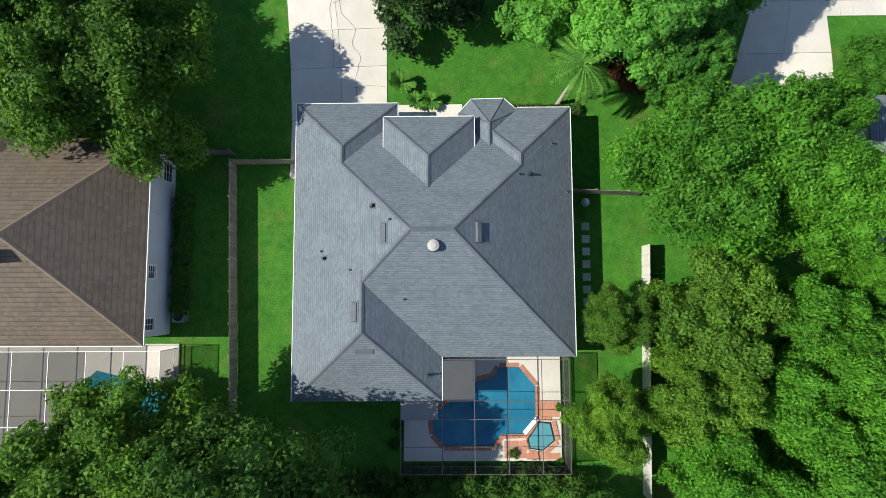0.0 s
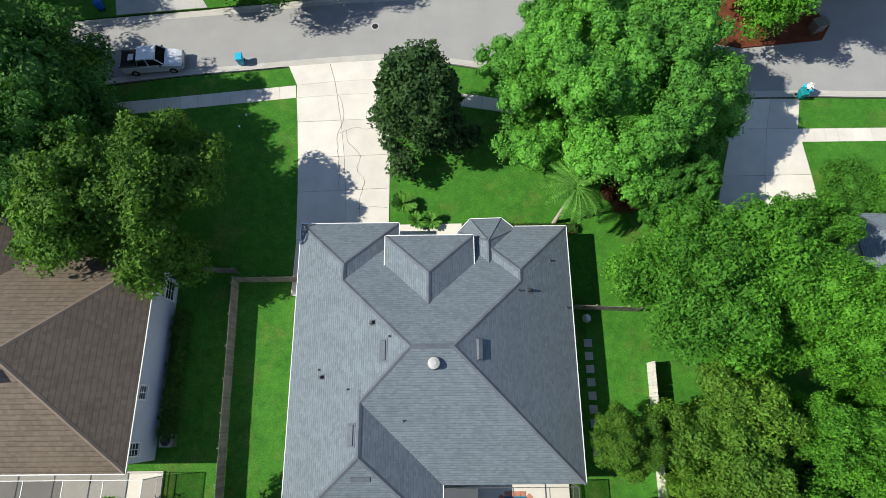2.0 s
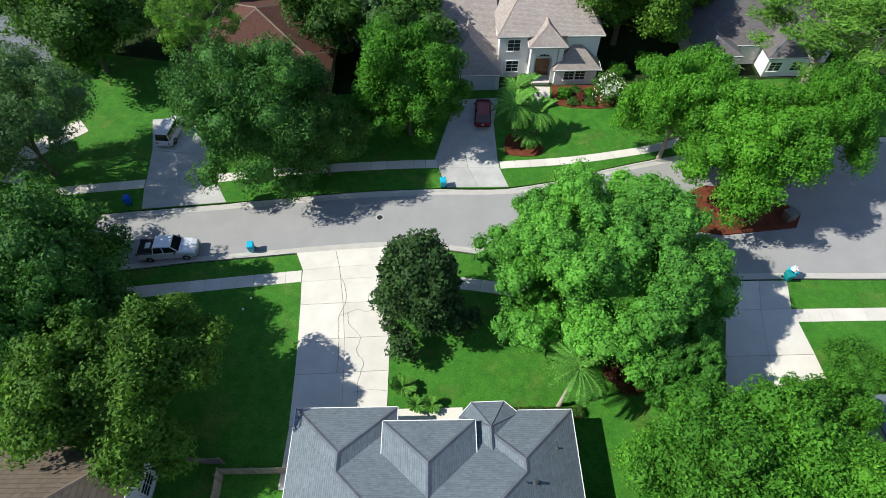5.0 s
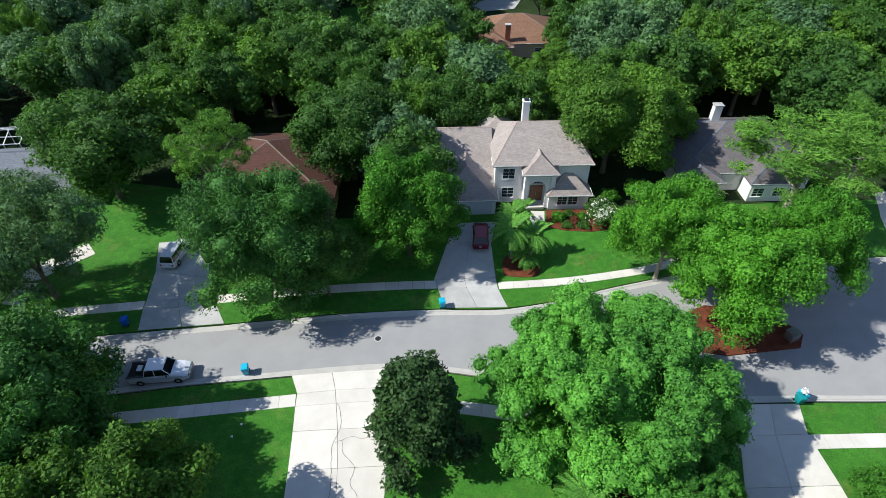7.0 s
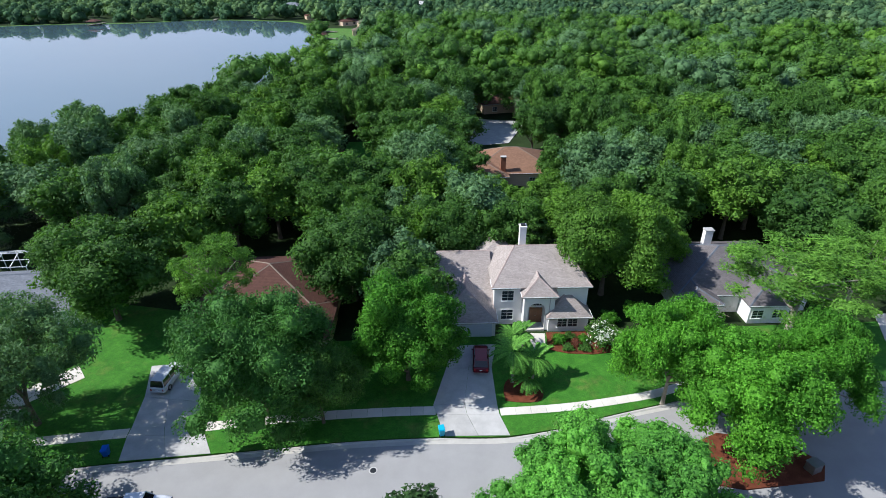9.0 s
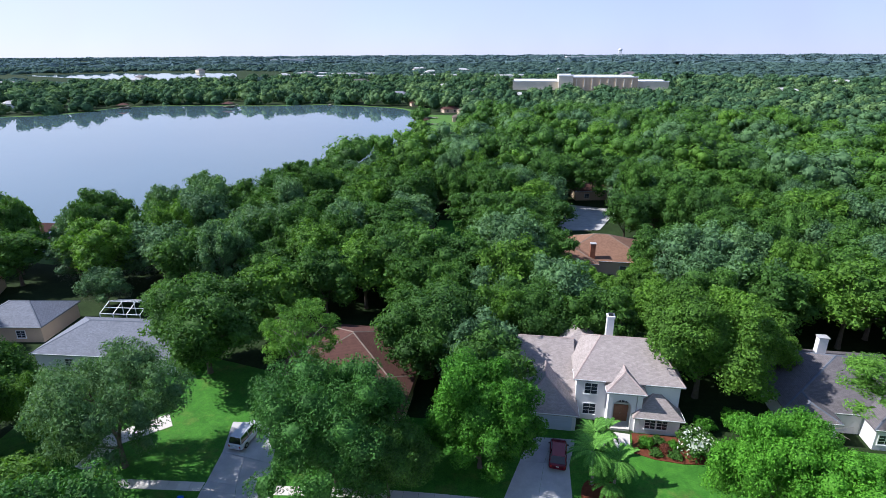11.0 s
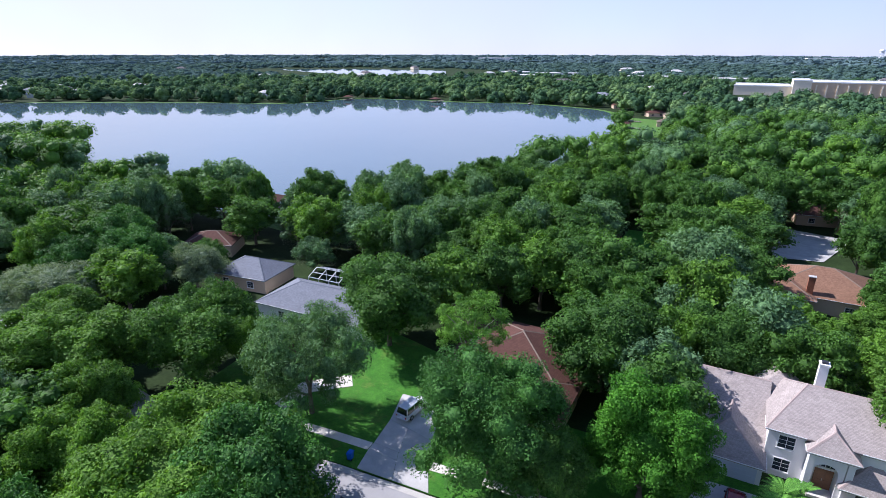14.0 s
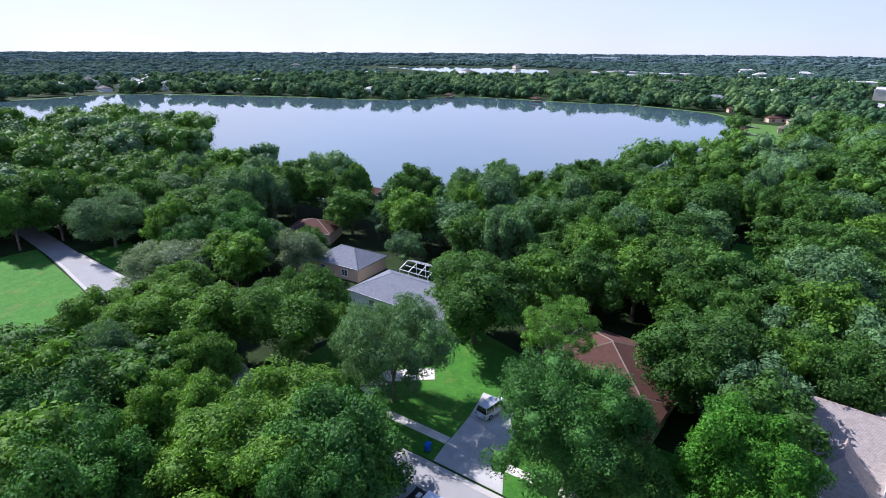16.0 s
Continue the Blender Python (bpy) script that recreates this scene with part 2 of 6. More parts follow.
L_SILVER = foliage("silvery_oak_leaves", (0.100, 0.150, 0.080), (0.230, 0.310, 0.180), 0.25)
L_RED = foliage("reddish_shrub_leaves", (0.12, 0.04, 0.03), (0.25, 0.09, 0.05))
L_MOSS = foliage("spanish_moss", (0.10, 0.12, 0.085), (0.17, 0.19, 0.14), 0.2, 0.9)
L_WHITE = foliage("white_blossom", (0.45, 0.5, 0.42), (0.75, 0.78, 0.7), 0.1)

k = Nodes("lake_water", 0.02, 0.75)
k.colour(k.ramp(k.noise(0.01, 3), [(0.3, (0.072, 0.125, 0.150)), (0.7, (0.092, 0.148, 0.172))]))
k.bump(k.noise(0.6, 3), 0.02, 0.04)
M_LAKE = k.m
k = Nodes("pool_water", 0.05, 0.5)
k.colour(k.ramp(k.noise(0.35, 3), [(0.3, (0.010, 0.12, 0.22)), (0.7, (0.030, 0.21, 0.31))]))
k.bump(k.noise(3, 3), 0.15, 0.04)
M_POOL = k.m
k = Nodes("insect_screen", 0.9, 0.1)
k.colour((0.05, 0.05, 0.055))
tr = k.t.nodes.new("ShaderNodeBsdfTransparent")
mx = k.t.nodes.new("ShaderNodeMixShader")
mx.inputs[0].default_value = 0.55
k.link(tr.outputs[0], mx.inputs[1])
k.link(k.b.outputs[0], mx.inputs[2])
k.link(mx.outputs[0], k.t.nodes["Material Output"].inputs["Surface"])
M_SCREEN = k.m


# ---- building helpers ----
def mesh(name, verts, faces, mat, smooth=False):
    me = bpy.data.meshes.new(name)
    me.from_pydata([tuple(v) for v in verts], [], faces)
    me.materials.append(mat)
    if smooth:
        me.polygons.foreach_set("use_smooth", [True] * len(me.polygons))
    me.update()
    return me


def piece(name, me, parent=None, label="", m=None):
    """One mesh object, as a part of parent."""
    ob = new(name, me)
    if parent:
        ob.parent = parent
    if m is not None:
        ob.matrix_basis = m
    return tagged(ob, label)


def root(name, label, category, at=(0, 0, 0), rz=0, group="", kind=""):
    ob = new(name)
    ob.matrix_basis = pose(*at, 0, 0, rz)
    return tagged(ob, label, category, group, kind)


BOX_F = [(0, 3, 2, 1), (4, 5, 6, 7), (0, 1, 5, 4), (1, 2, 6, 5), (2, 3, 7, 6), (3, 0, 4, 7)]


def box_v(x0, x1, y0, y1, z0, z1, taper=0.0):
    a, b = x0 + taper, x1 - taper
    c, d = y0 + taper, y1 - taper
    return [(x0, y0, z0), (x1, y0, z0), (x1, y1, z0), (x0, y1, z0), (a, c, z1), (b, c, z1), (b, d, z1), (a, d, z1)]


def box(name, x0, x1, y0, y1, z0, z1, mat, parent=None, label="", taper=0.0, bevel=0.0):
    me = mesh(name, box_v(x0, x1, y0, y1, z0, z1, taper), BOX_F, mat)
    if bevel:
        bm = bmesh.new()
        bm.from_mesh(me)
        bmesh.ops.bevel(bm, geom=bm.edges[:], offset=bevel, segments=2, affect="EDGES")
        bm.to_mesh(me)
        bm.free()
    return piece(name, me, parent, label)


def prism(name, pts, z0, z1, mat, parent=None, label=""):
    """An upright slab on a plan outline given anticlockwise."""
    n = len(pts)
    v = [(x, y, z0) for x, y in pts] + [(x, y, z1) for x, y in pts]
    f = [tuple(range(n - 1, -1, -1)), tuple(range(n, 2 * n))] + [(i, (i + 1) % n, n + (i + 1) % n, n + i) for i in range(n)]
    return piece(name, mesh(name, v, f, mat), parent, label)


def bar(name, p, q, r, mat, parent=None, label="", sides=4, r2=None):
    """A straight bar or tapered tube from p to q."""
    v, f = tube([p, q], [r, r if r2 is None else r2], sides)
    return piece(name, mesh(name, v, f, mat), parent, label)


def tube(pts, radii, sides=6):
    pts = [Vector(p) for p in pts]
    v, f = [], []
    for i, p in enumerate(pts):
        d = (pts[min(i + 1, len(pts) - 1)] - pts[max(i - 1, 0)]).normalized()
        a = d.cross(Vector((0, 0, 1)) if abs(d.z) < 0.9 else Vector((1, 0, 0))).normalized()
        b = d.cross(a)
        for s in range(sides):
            w = 2 * math.pi * (s + 0.5) / sides
            v.append(p + (a * math.cos(w) + b * math.sin(w)) * radii[i])
    for i in range(len(pts) - 1):
        for s in range(sides):
            n = (s + 1) % sides
            f.append((i * sides + s, i * sides + n, (i + 1) * sides + n, (i + 1) * sides + s))
    f.append(tuple(range(sides)))
    f.append(tuple(range(len(v) - 1, len(v) - 1 - sides, -1)))
    return v, f


def smooth_line(pts, step):
    """Points along a rounded line through pts, about step apart."""
    p = [np.array(q, float) for q in pts]
    p = [2 * p[0] - p[1]] + p + [2 * p[-1] - p[-2]]
    out = []
    for i in range(1, len(p) - 2):
        n = max(1, int(round(np.linalg.norm(p[i + 1] - p[i]) / step)))
        for j in range(n):
            t = j / n
            out.append(0.5 * (2 * p[i] + (p[i + 1] - p[i - 1]) * t + (2 * p[i - 1] - 5 * p[i] + 4 * p[i + 1] - p[i + 2]) * t * t
                              + (3 * p[i] - p[i - 1] - 3 * p[i + 1] + p[i + 2]) * t ** 3))
    out.append(p[-2])
    return out


def inside(x, y, poly):
    hit = False
    for i in range(len(poly)):
        (x1, y1), (x2, y2) = poly[i], poly[i - 1]
        if (y1 > y) != (y2 > y) and x < (x2 - x1) * (y - y1) / (y2 - y1) + x1:
            hit = not hit
    return hit

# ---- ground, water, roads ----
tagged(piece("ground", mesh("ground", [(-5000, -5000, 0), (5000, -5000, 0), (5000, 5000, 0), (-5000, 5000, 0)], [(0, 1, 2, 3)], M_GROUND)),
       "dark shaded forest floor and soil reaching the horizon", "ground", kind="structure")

LAKE = [(-354.91, 68.73), (-460.18, 48.62), (-599.21, 71.79), (-599.53, 132.88), (-603.29, 175.79), (-611.30, 221.98), (-567.92, 263.23), (-516.10, 293.67), (-444.86, 334.57), (-360.79, 372.10), (-346.05, 437.30),
        (-297.59, 455.98), (-234.32, 459.47), (-186.97, 474.96), (-136.72, 464.68), (-101.62, 443.87), (-77.72, 383.55), (-65.0, 324.0), (-58.0, 275.0), (-55.0, 222.0), (-60.0, 188.0), (-67.0, 172.0),
        (-74.0, 155.0), (-78.0, 135.0), (-86.19, 133.95), (-99.27, 116.97), (-106.94, 103.14), (-118.70, 105.43), (-131.58, 103.44), (-174.40, 107.20), (-229.95, 120.75), (-275.91, 130.97), (-326.45, 116.60)]
LAKE = [tuple(p) for p in smooth_line(LAKE + LAKE[:1], 12)[:-1]]


def sheet(name, poly, z, mat, label, category, kind="structure"):
    me = mesh(name, [(x, y, z) for x, y in poly], [tuple(range(len(poly)))], mat)
    if me.polygons[0].normal.z < 0:
        me.flip_normals()
    return tagged(piece(name, me), label, category, kind=kind)


def grown(poly, d):
    """The outline moved outwards by d, for outlines that run clockwise."""
    out = []
    for i, (x, y) in enumerate(poly):
        (ax, ay), (bx, by) = poly[i - 1], poly[(i + 1) % len(poly)]
        dx, dy = bx - ax, by - ay
        n = math.hypot(dx, dy) or 1
        out.append((x - dy / n * d, y + dx / n * d))
    return out


sheet("shore_lawn", grown(LAKE, 5), 0.03, M_GRASSROUGH, "bright green grassy bank round the lake", "grass")
sheet("dock_lawn", [(-62, 318), (-44, 322), (-50, 405), (-84, 412), (-72, 390)], 0.035, M_GRASSROUGH, "green lawn behind the boat docks", "grass")
sheet("lake", LAKE, 0.06, M_LAKE, "calm lake that mirrors sky and far trees", "lake")
LAKE2 = [(-1058.98, 1042.38), (-928.80, 1167.27), (-649.88, 1180.89), (-557.58, 1014.59), (-490.96, 853.99), (-536.22, 834.19), (-675.19, 865.96), (-854.29, 947.57)]
sheet("far_lake", LAKE2, 0.06, M_LAKE, "second lake far off behind the trees", "lake")

NEAR = [(-213.90, 33.21), (-147.46, 32.92), (-121.76, 31.53), (-96.07, 29.49), (-59.29, 27.66), (-44.46, 29.51), (-31.48, 30.97), (-25.13, 31.75), (-19.17, 32.23), (-14.09, 32.71), (-9.20, 33.08),
        (-4.89, 33.24), (0.25, 32.73), (7.30, 31.33), (15.69, 29.64), (22.04, 28.82), (28.43, 28.59), (34.32, 28.57), (42.74, 28.37), (65.43, 28.24), (99.27, 28.14)]
FAR = [(-213.82, 39.11), (-147.40, 38.06), (-121.68, 38.49), (-95.94, 39.78), (-58.79, 34.90), (-44.08, 36.88), (-34.08, 38.12), (-29.70, 38.59), (-23.71, 39.09), (-17.18, 39.69), (-11.23, 40.29),
       (-5.04, 40.61), (0.06, 40.70), (7.24, 40.65), (13.95, 41.85), (17.97, 43.11), (23.98, 44.61), (32.10, 46.35), (41.55, 47.54), (64.03, 48.04), (97.03, 48.78)]
near_line = smooth_line(NEAR, 2.0)
far_line = smooth_line(FAR, 2.0)


def strip(name, a, b, z, mat, label, category):
    n = 90
    pa = [a[round(i * (len(a) - 1) / n)] for i in range(n + 1)]
    pb = [b[round(i * (len(b) - 1) / n)] for i in range(n + 1)]
    v = [(*p, z) for p in pa] + [(*p, z) for p in pb]
    return tagged(piece(name, mesh(name, v, [(i, i + 1, n + 2 + i, n + 1 + i) for i in range(n)], mat)), label, category, kind="structure")


# lawns lie a hand above the road; the road is a strip of its own
def lawn(poly, label):
    ob = prism("lawn", poly, -0.2, 0.12, M_LAWN)
    return tagged(ob, label, "lawn", kind="structure")


lawn([(-66.83, -31.31), (70.03, -36.93), (65.45, 27.93)] + [(x, y - 0.35) for x, y in reversed([p for p in near_line if -62 < p[0] < 60])], "bright green mown lawn round the houses")
lawn([(x, y + 0.35) for x, y in [p for p in far_line if -62 < p[0] < 62]] + [(65.34, 59.86), (31.67, 58.91), (22.40, 58.65), (-15.80, 57.58), (-33.09, 64.41), (-65.54, 71.54)], "bright green mown front lawn across the street")
lawn([(-149.93, 7.23), (-77.07, 6.32), (-76.78, 29.89), (-96.08, 29.06), (-121.77, 31.10), (-149.61, 32.52)], "wide sunny green lawn by the bend of the street")
lawn([(-138.82, 38.81), (-121.67, 38.92), (-121.55, 48.67), (-138.69, 48.88)], "small green lawn under street trees")
lawn([(-24.18, 129.45), (-15.19, 130.04), (-14.85, 145.36), (-23.67, 144.72)], "small bright lawn in a clearing")
lawn([(27.5, 148), (30.5, 148), (33.5, 164), (30, 164)], "strip of green lawn beside the far paving")
strip("road", near_line, far_line, 0.02, M_ASPHALT, "pale grey worn asphalt street", "road")
sheet("far_cul_de_sac", [(6.69, 139.27), (19.54, 141.71), (27.23, 162.72), (13.64, 166.01), (3.02, 157.86)], 0.14, M_CONCGREY, "pale shaded paving among far trees", "road")


def kerb(line, side, x0, x1, skip=()):
    line = [p for p in line if x0 <= p[0] <= x1]
    v, f = [], []
    prof = [(0.55, 0.0), (0.55, 0.032), (0.12, 0.05), (0.0, 0.155), (-0.16, 0.16), (-0.16, 0.0)]
    for i, p in enumerate(line):
        d = line[min(i + 1, len(line) - 1)] - line[max(i - 1, 0)]
        d = d / np.linalg.norm(d)
        nrm = np.array((-d[1], d[0])) * side
        low = any(a <= p[0] <= b for a, b in skip)
        for o, h in prof:
            q = p + nrm * o
            v.append((q[0], q[1], min(h, 0.06) if low else h))
    m = len(prof)
    for i in range(len(line) - 1):
        for j in range(m - 1):
            f.append((i * m + j, i * m + j + 1, (i + 1) * m + j + 1, (i + 1) * m + j))
    return tagged(piece("kerb", mesh("kerb", v, f, M_KERB)), "concrete kerb and gutter along the street", "kerb", kind="structure")


kerb(near_line, 1, -140, 90, [(-14.8, -4.9), (26.3, 33.8)])
kerb(far_line, -1, -140, 90, [(-32.7, -23.7), (0.5, 7.4)])


def slabs(name, line, width, mat, label, z=0.15, step=1.55, skip=()):
    """A path of separate concrete slabs along a line."""
    base = root(name, label, "sidewalk", kind="structure")
    pts = smooth_line(line, step)
    for a, b in zip(pts, pts[1:]):
        mid = (a + b) / 2
        if any(s0 <= mid[0] <= s1 for s0, s1 in skip):
            continue
        d = (b - a) / np.linalg.norm(b - a)
        nr = np.array((-d[1], d[0])) * width / 2
        a2, b2 = a + d * 0.012, b - d * 0.012
        prism("paving_slab", [tuple(a2 - nr), tuple(b2 - nr), tuple(b2 + nr), tuple(a2 + nr)], 0.0, z + random.uniform(-0.004, 0.004), mat, base)
    return base


slabs("sidewalk", [(-62, 25.3), (-44.61, 26.77), (-29.58, 28.14), (-14.10, 29.64)], 1.35, M_CONC, "pale concrete sidewalk of square slabs")
slabs("sidewalk", [(-4.72, 29.47), (5.23, 27.89), (15.75, 25.69), (27.69, 24.39)], 1.35, M_CONC, "pale concrete sidewalk of square slabs")
slabs("sidewalk", [(32.42, 24.34), (41.51, 24.33), (65.72, 24.17)], 1.35, M_CONC, "pale concrete sidewalk of square slabs")
slabs("sidewalk", [(-62, 39.2), (-42.86, 41.50), (-33.61, 42.45)], 1.3, M_CONC, "pale concrete sidewalk of square slabs")
slabs("sidewalk", [(-25.48, 43.14), (-17.69, 44.02), (-11.56, 44.49), (-5.00, 44.77), (-0.54, 44.82)], 1.3, M_CONC, "pale concrete sidewalk of square slabs")
slabs("sidewalk", [(6.61, 44.44), (13.50, 44.88), (19.90, 45.79), (26.21, 47.20), (34.06, 50.30)], 1.15, M_CONC, "pale concrete sidewalk of square slabs")


def quads(name, rows, mat, label, z=0.165, category="driveway"):
    """A driveway of slabs between neighbouring rows of plan points."""
    base = root(name, label, category, kind="structure")
    for r, s in zip(rows, rows[1:]):
        for i in range(len(r) - 1):
            q = [np.array(p, float) for p in (r[i], r[i + 1], s[i + 1], s[i])]
            c = sum(q) / 4
            q = [tuple(p + (c - p) / np.linalg.norm(c - p) * 0.022) for p in q]
            prism("driveway_slab", q, 0.0, z + random.uniform(-0.004, 0.004), mat, base)
    return base


drive = quads("driveway", [[(-13.07, 14.80), (-8.80, 14.93), (-4.99, 15.05)], [(-13.25, 19.29), (-8.96, 19.43), (-5.01, 19.57)], [(-13.45, 22.63), (-9.22, 22.78), (-5.03, 22.92)],
                           [(-13.75, 26.35), (-9.69, 26.50), (-5.00, 26.66)], [(-14.01, 28.94), (-10.17, 29.19), (-4.93, 29.46)], [(-14.08, 30.33), (-10.45, 30.68), (-4.91, 30.96)],
                           [(-15.01, 32.45), (-11.04, 32.75), (-4.84, 33.10)]], M_CONC, "wide pale concrete driveway with dark cracks")
prism("driveway_slab", [(-13.16, 9.84), (-11.69, 9.84), (-11.62, 14.76), (-13.03, 14.76)], 0.0, 0.16, M_CONC, drive)
prism("driveway_slab", [(-4.94, 15.10), (1.36, 15.14), (1.36, 16.13), (-4.93, 16.08)], 0.0, 0.16, M_CONC, drive)


def crack(pts, parent):
    line = smooth_line(pts, 0.4)
    v, f = [], []
    for i, p in enumerate(line):
        w = 0.012 + 0.010 * random.random()
        j = random.uniform(-0.06, 0.06)
        d = line[min(i + 1, len(line) - 1)] - line[max(i - 1, 0)]
        d = d / np.linalg.norm(d)
        nr = np.array((-d[1], d[0]))
        for s in (-1, 1):
            q = p + nr * (j + s * w)
            v.append((q[0], q[1], 0.176))
    for i in range(len(line) - 1):
        f.append((2 * i, 2 * i + 2, 2 * i + 3, 2 * i + 1))
    piece("crack", mesh("crack", v, f, M_CRACK), parent, "dark jagged crack in the concrete")


crack([(-7.64, 16.27), (-7.61, 18.73), (-7.29, 20.36), (-8.00, 21.37), (-7.78, 22.79), (-8.90, 24.20), (-9.19, 25.40)], drive)
crack([(-9.81, 25.09), (-8.26, 25.71), (-7.23, 25.52), (-5.78, 26.15), (-5.35, 28.46)], drive)
crack([(-9.58, 19.43), (-9.65, 21.76), (-9.92, 24.79), (-9.49, 26.40), (-9.67, 28.40), (-10.17, 29.19)], drive)
crack([(-7.94, 17.60), (-6.48, 17.82), (-5.13, 17.62)], drive)

quads("driveway", [[(1.81, 56.10), (4.73, 56.27), (7.36, 56.34)], [(0.69, 51.61), (3.53, 51.78), (6.37, 51.85)], [(-0.84, 45.63), (2.72, 45.71), (6.40, 45.79)], [(-0.44, 44.19), (2.92, 44.17), (6.51, 44.05)],
                   [(0.37, 41.10), (3.95, 41.07), (7.34, 41.04)]], M_CONCGREY, "grey stained concrete driveway dappled with shade")
quads("driveway", [[(-35.98, 53.32), (-33.05, 53.58), (-29.65, 53.48)], [(-34.36, 47.93), (-31.35, 47.43), (-27.63, 46.95)], [(-33.58, 43.21), (-30.03, 43.19), (-25.88, 43.08)], [(-33.52, 42.07), (-29.48, 41.96), (-25.12, 41.85)],
                   [(-32.77, 38.72), (-28.19, 39.10), (-23.70, 39.47)]], M_CONCGREY, "shaded concrete driveway with dark joints")
quads("driveway", [[(23.60, 16.48), (27.91, 16.51), (32.90, 16.55)], [(24.80, 20.34), (28.67, 20.37), (32.77, 20.41)], [(26.39, 25.10), (29.60, 25.03), (32.50, 25.06)], [(27.80, 28.18), (30.58, 28.21), (33.26, 28.15)]],
      M_CONC, "pale concrete driveway half in tree shade")
quads("driveway", [[(-49.9, 43.0), (-47.6, 42.6)], [(-50.2, 48.6), (-47.6, 47.2)], [(-45.2, 53.7), (-43.2, 51.4)]], M_CONC, "pale concrete path to a hidden house")
quads("driveway", [[(55.40, 48.05), (61.86, 48.19)], [(58.13, 55.77), (63.55, 54.94)], [(60.94, 61.66), (66.34, 60.85)]], M_CONC, "pale concrete driveway")
quads("garden_path", [[(11.74, 54.85), (13.67, 54.80)], [(11.92, 56.75), (13.86, 56.52)], [(12.10, 58.55), (14.14, 58.42)]], M_CONC, "pale concrete path to a front door", 0.16, "path")


def bed(poly, label):
    return tagged(prism("mulch_bed", poly, 0.0, 0.19, M_MULCH), label, "mulch bed", kind="structure")


bed([(25.6, 34.6), (28.91, 33.87), (36.77, 34.70), (37.98, 36.53), (35.52, 39.49), (29.12, 40.77), (26.4, 39.6), (24.9, 36.9)], "red-brown mulch island with trees in the street")
bed([tuple(p) for p in smooth_line([(7.42, 46.11), (9.47, 45.76), (11.52, 46.10), (11.91, 48.33), (10.25, 50.12), (8.21, 49.69), (7.41, 48.04), (7.42, 46.11)], 0.7)[:-1]], "red mulch bed under small palms")
bed([(13.98, 55.00), (16.34, 54.20), (19.43, 53.90), (22.40, 54.27), (22.02, 57.31), (20.36, 58.60), (14.34, 58.62)], "red mulch bed along the house front")
bed([(2.52, 15.72), (4.84, 16.05), (11.20, 15.98), (11.21, 15.05), (2.52, 14.89)], "dark mulch bed under the front windows")
bed([(9.14, 62.22), (15.21, 61.75), (16.18, 64.12), (9.12, 63.90)], "red mulch strip")

man = root("manhole_cover", "round dark iron manhole cover in the asphalt", "manhole cover", (-6.80, 37.05, 0.02))
v, f = tube([(0, 0, 0), (0, 0, 0.012)], [0.42, 0.42], 24)
piece("rim", mesh("rim", v, f, M_CONCGREY), man)
v, f = tube([(0, 0, 0.01), (0, 0, 0.022)], [0.32, 0.31], 24)
piece("lid", mesh("lid", v, f, M_DARKMETAL), man)

# ---- houses ----
def shifted(ob, sx, sy, sz, dx, dy):
    """Sets a house, drawn to its own plan, at its place and size on the ground."""
    ob.matrix_basis = Matrix.Translation((dx, dy, 0)) @ Matrix.Diagonal((sx, sy, sz, 1)) @ ob.matrix_basis
    return ob


def on_lot(ob):
    """The same for what stands on the lot below the camera."""
    return shifted(ob, 1.0689, 1.0640, 1.0689, 0.966, -2.019)


def hip(x0, x1, y0, y1, z, slope, ridge=None):
    """A hipped roof over a rectangle: corners, eave board and ridge. ridge: the ridge's (start, end) where the ends are not as steep as the sides."""
    w, d = x1 - x0, y1 - y0
    if w >= d:
        h = d / 2 * slope
        a, b = ridge or (x0 + d / 2, x1 - d / 2)
        r = [(a, (y0 + y1) / 2, z + h), (b, (y0 + y1) / 2, z + h)]
        top = [(4, 5, 9, 8), (5, 6, 9), (6, 7, 8, 9), (7, 4, 8)]
        edges = [(4, 8), (7, 8), (5, 9), (6, 9), (8, 9)]
    else:
        h = w / 2 * slope
        a, b = ridge or (y0 + w / 2, y1 - w / 2)
        r = [((x0 + x1) / 2, a, z + h), ((x0 + x1) / 2, b, z + h)]
        top = [(4, 5, 8), (5, 6, 9, 8), (6, 7, 9), (7, 4, 8, 9)]
        edges = [(4, 8), (5, 8), (6, 9), (7, 9), (8, 9)]
    v = [(x0, y0, z - 0.2), (x1, y0, z - 0.2), (x1, y1, z - 0.2), (x0, y1, z - 0.2), (x0, y0, z), (x1, y0, z), (x1, y1, z), (x0, y1, z)] + r
    f = [(3, 2, 1, 0), (0, 1, 5, 4), (1, 2, 6, 5), (2, 3, 7, 6), (3, 0, 4, 7)] + top
    return v, f, [(v[i], v[j]) for i, j in edges]


def cap(p, q, mat, parent, w=0.16):
    """Ridge shingles: a low prism laid over a ridge or hip."""
    p, q = Vector(p), Vector(q)
    d = (q - p).normalized()
    s = d.cross(Vector((0, 0, 1))).normalized() * w
    up = Vector((0, 0, 1))
    v = []
    for e in (p, q):
        v += [e + s - up * 0.05, e + up * 0.05, e - s - up * 0.05]
    piece("ridge_cap", mesh("ridge_cap", v, [(0, 1, 4, 3), (1, 2, 5, 4), (0, 2, 1), (3, 4, 5)], mat), parent)


def roof(parent, rect, z, slope, mat, cap_mat, caps=(0, 1, 2, 3, 4), ridge=None, name="roof"):
    v, f, e = hip(*rect, z, slope, ridge)
    ob = piece(name, mesh(name, v, f, mat), parent)
    for i in caps:
        cap(*e[i], cap_mat, ob)
    return ob


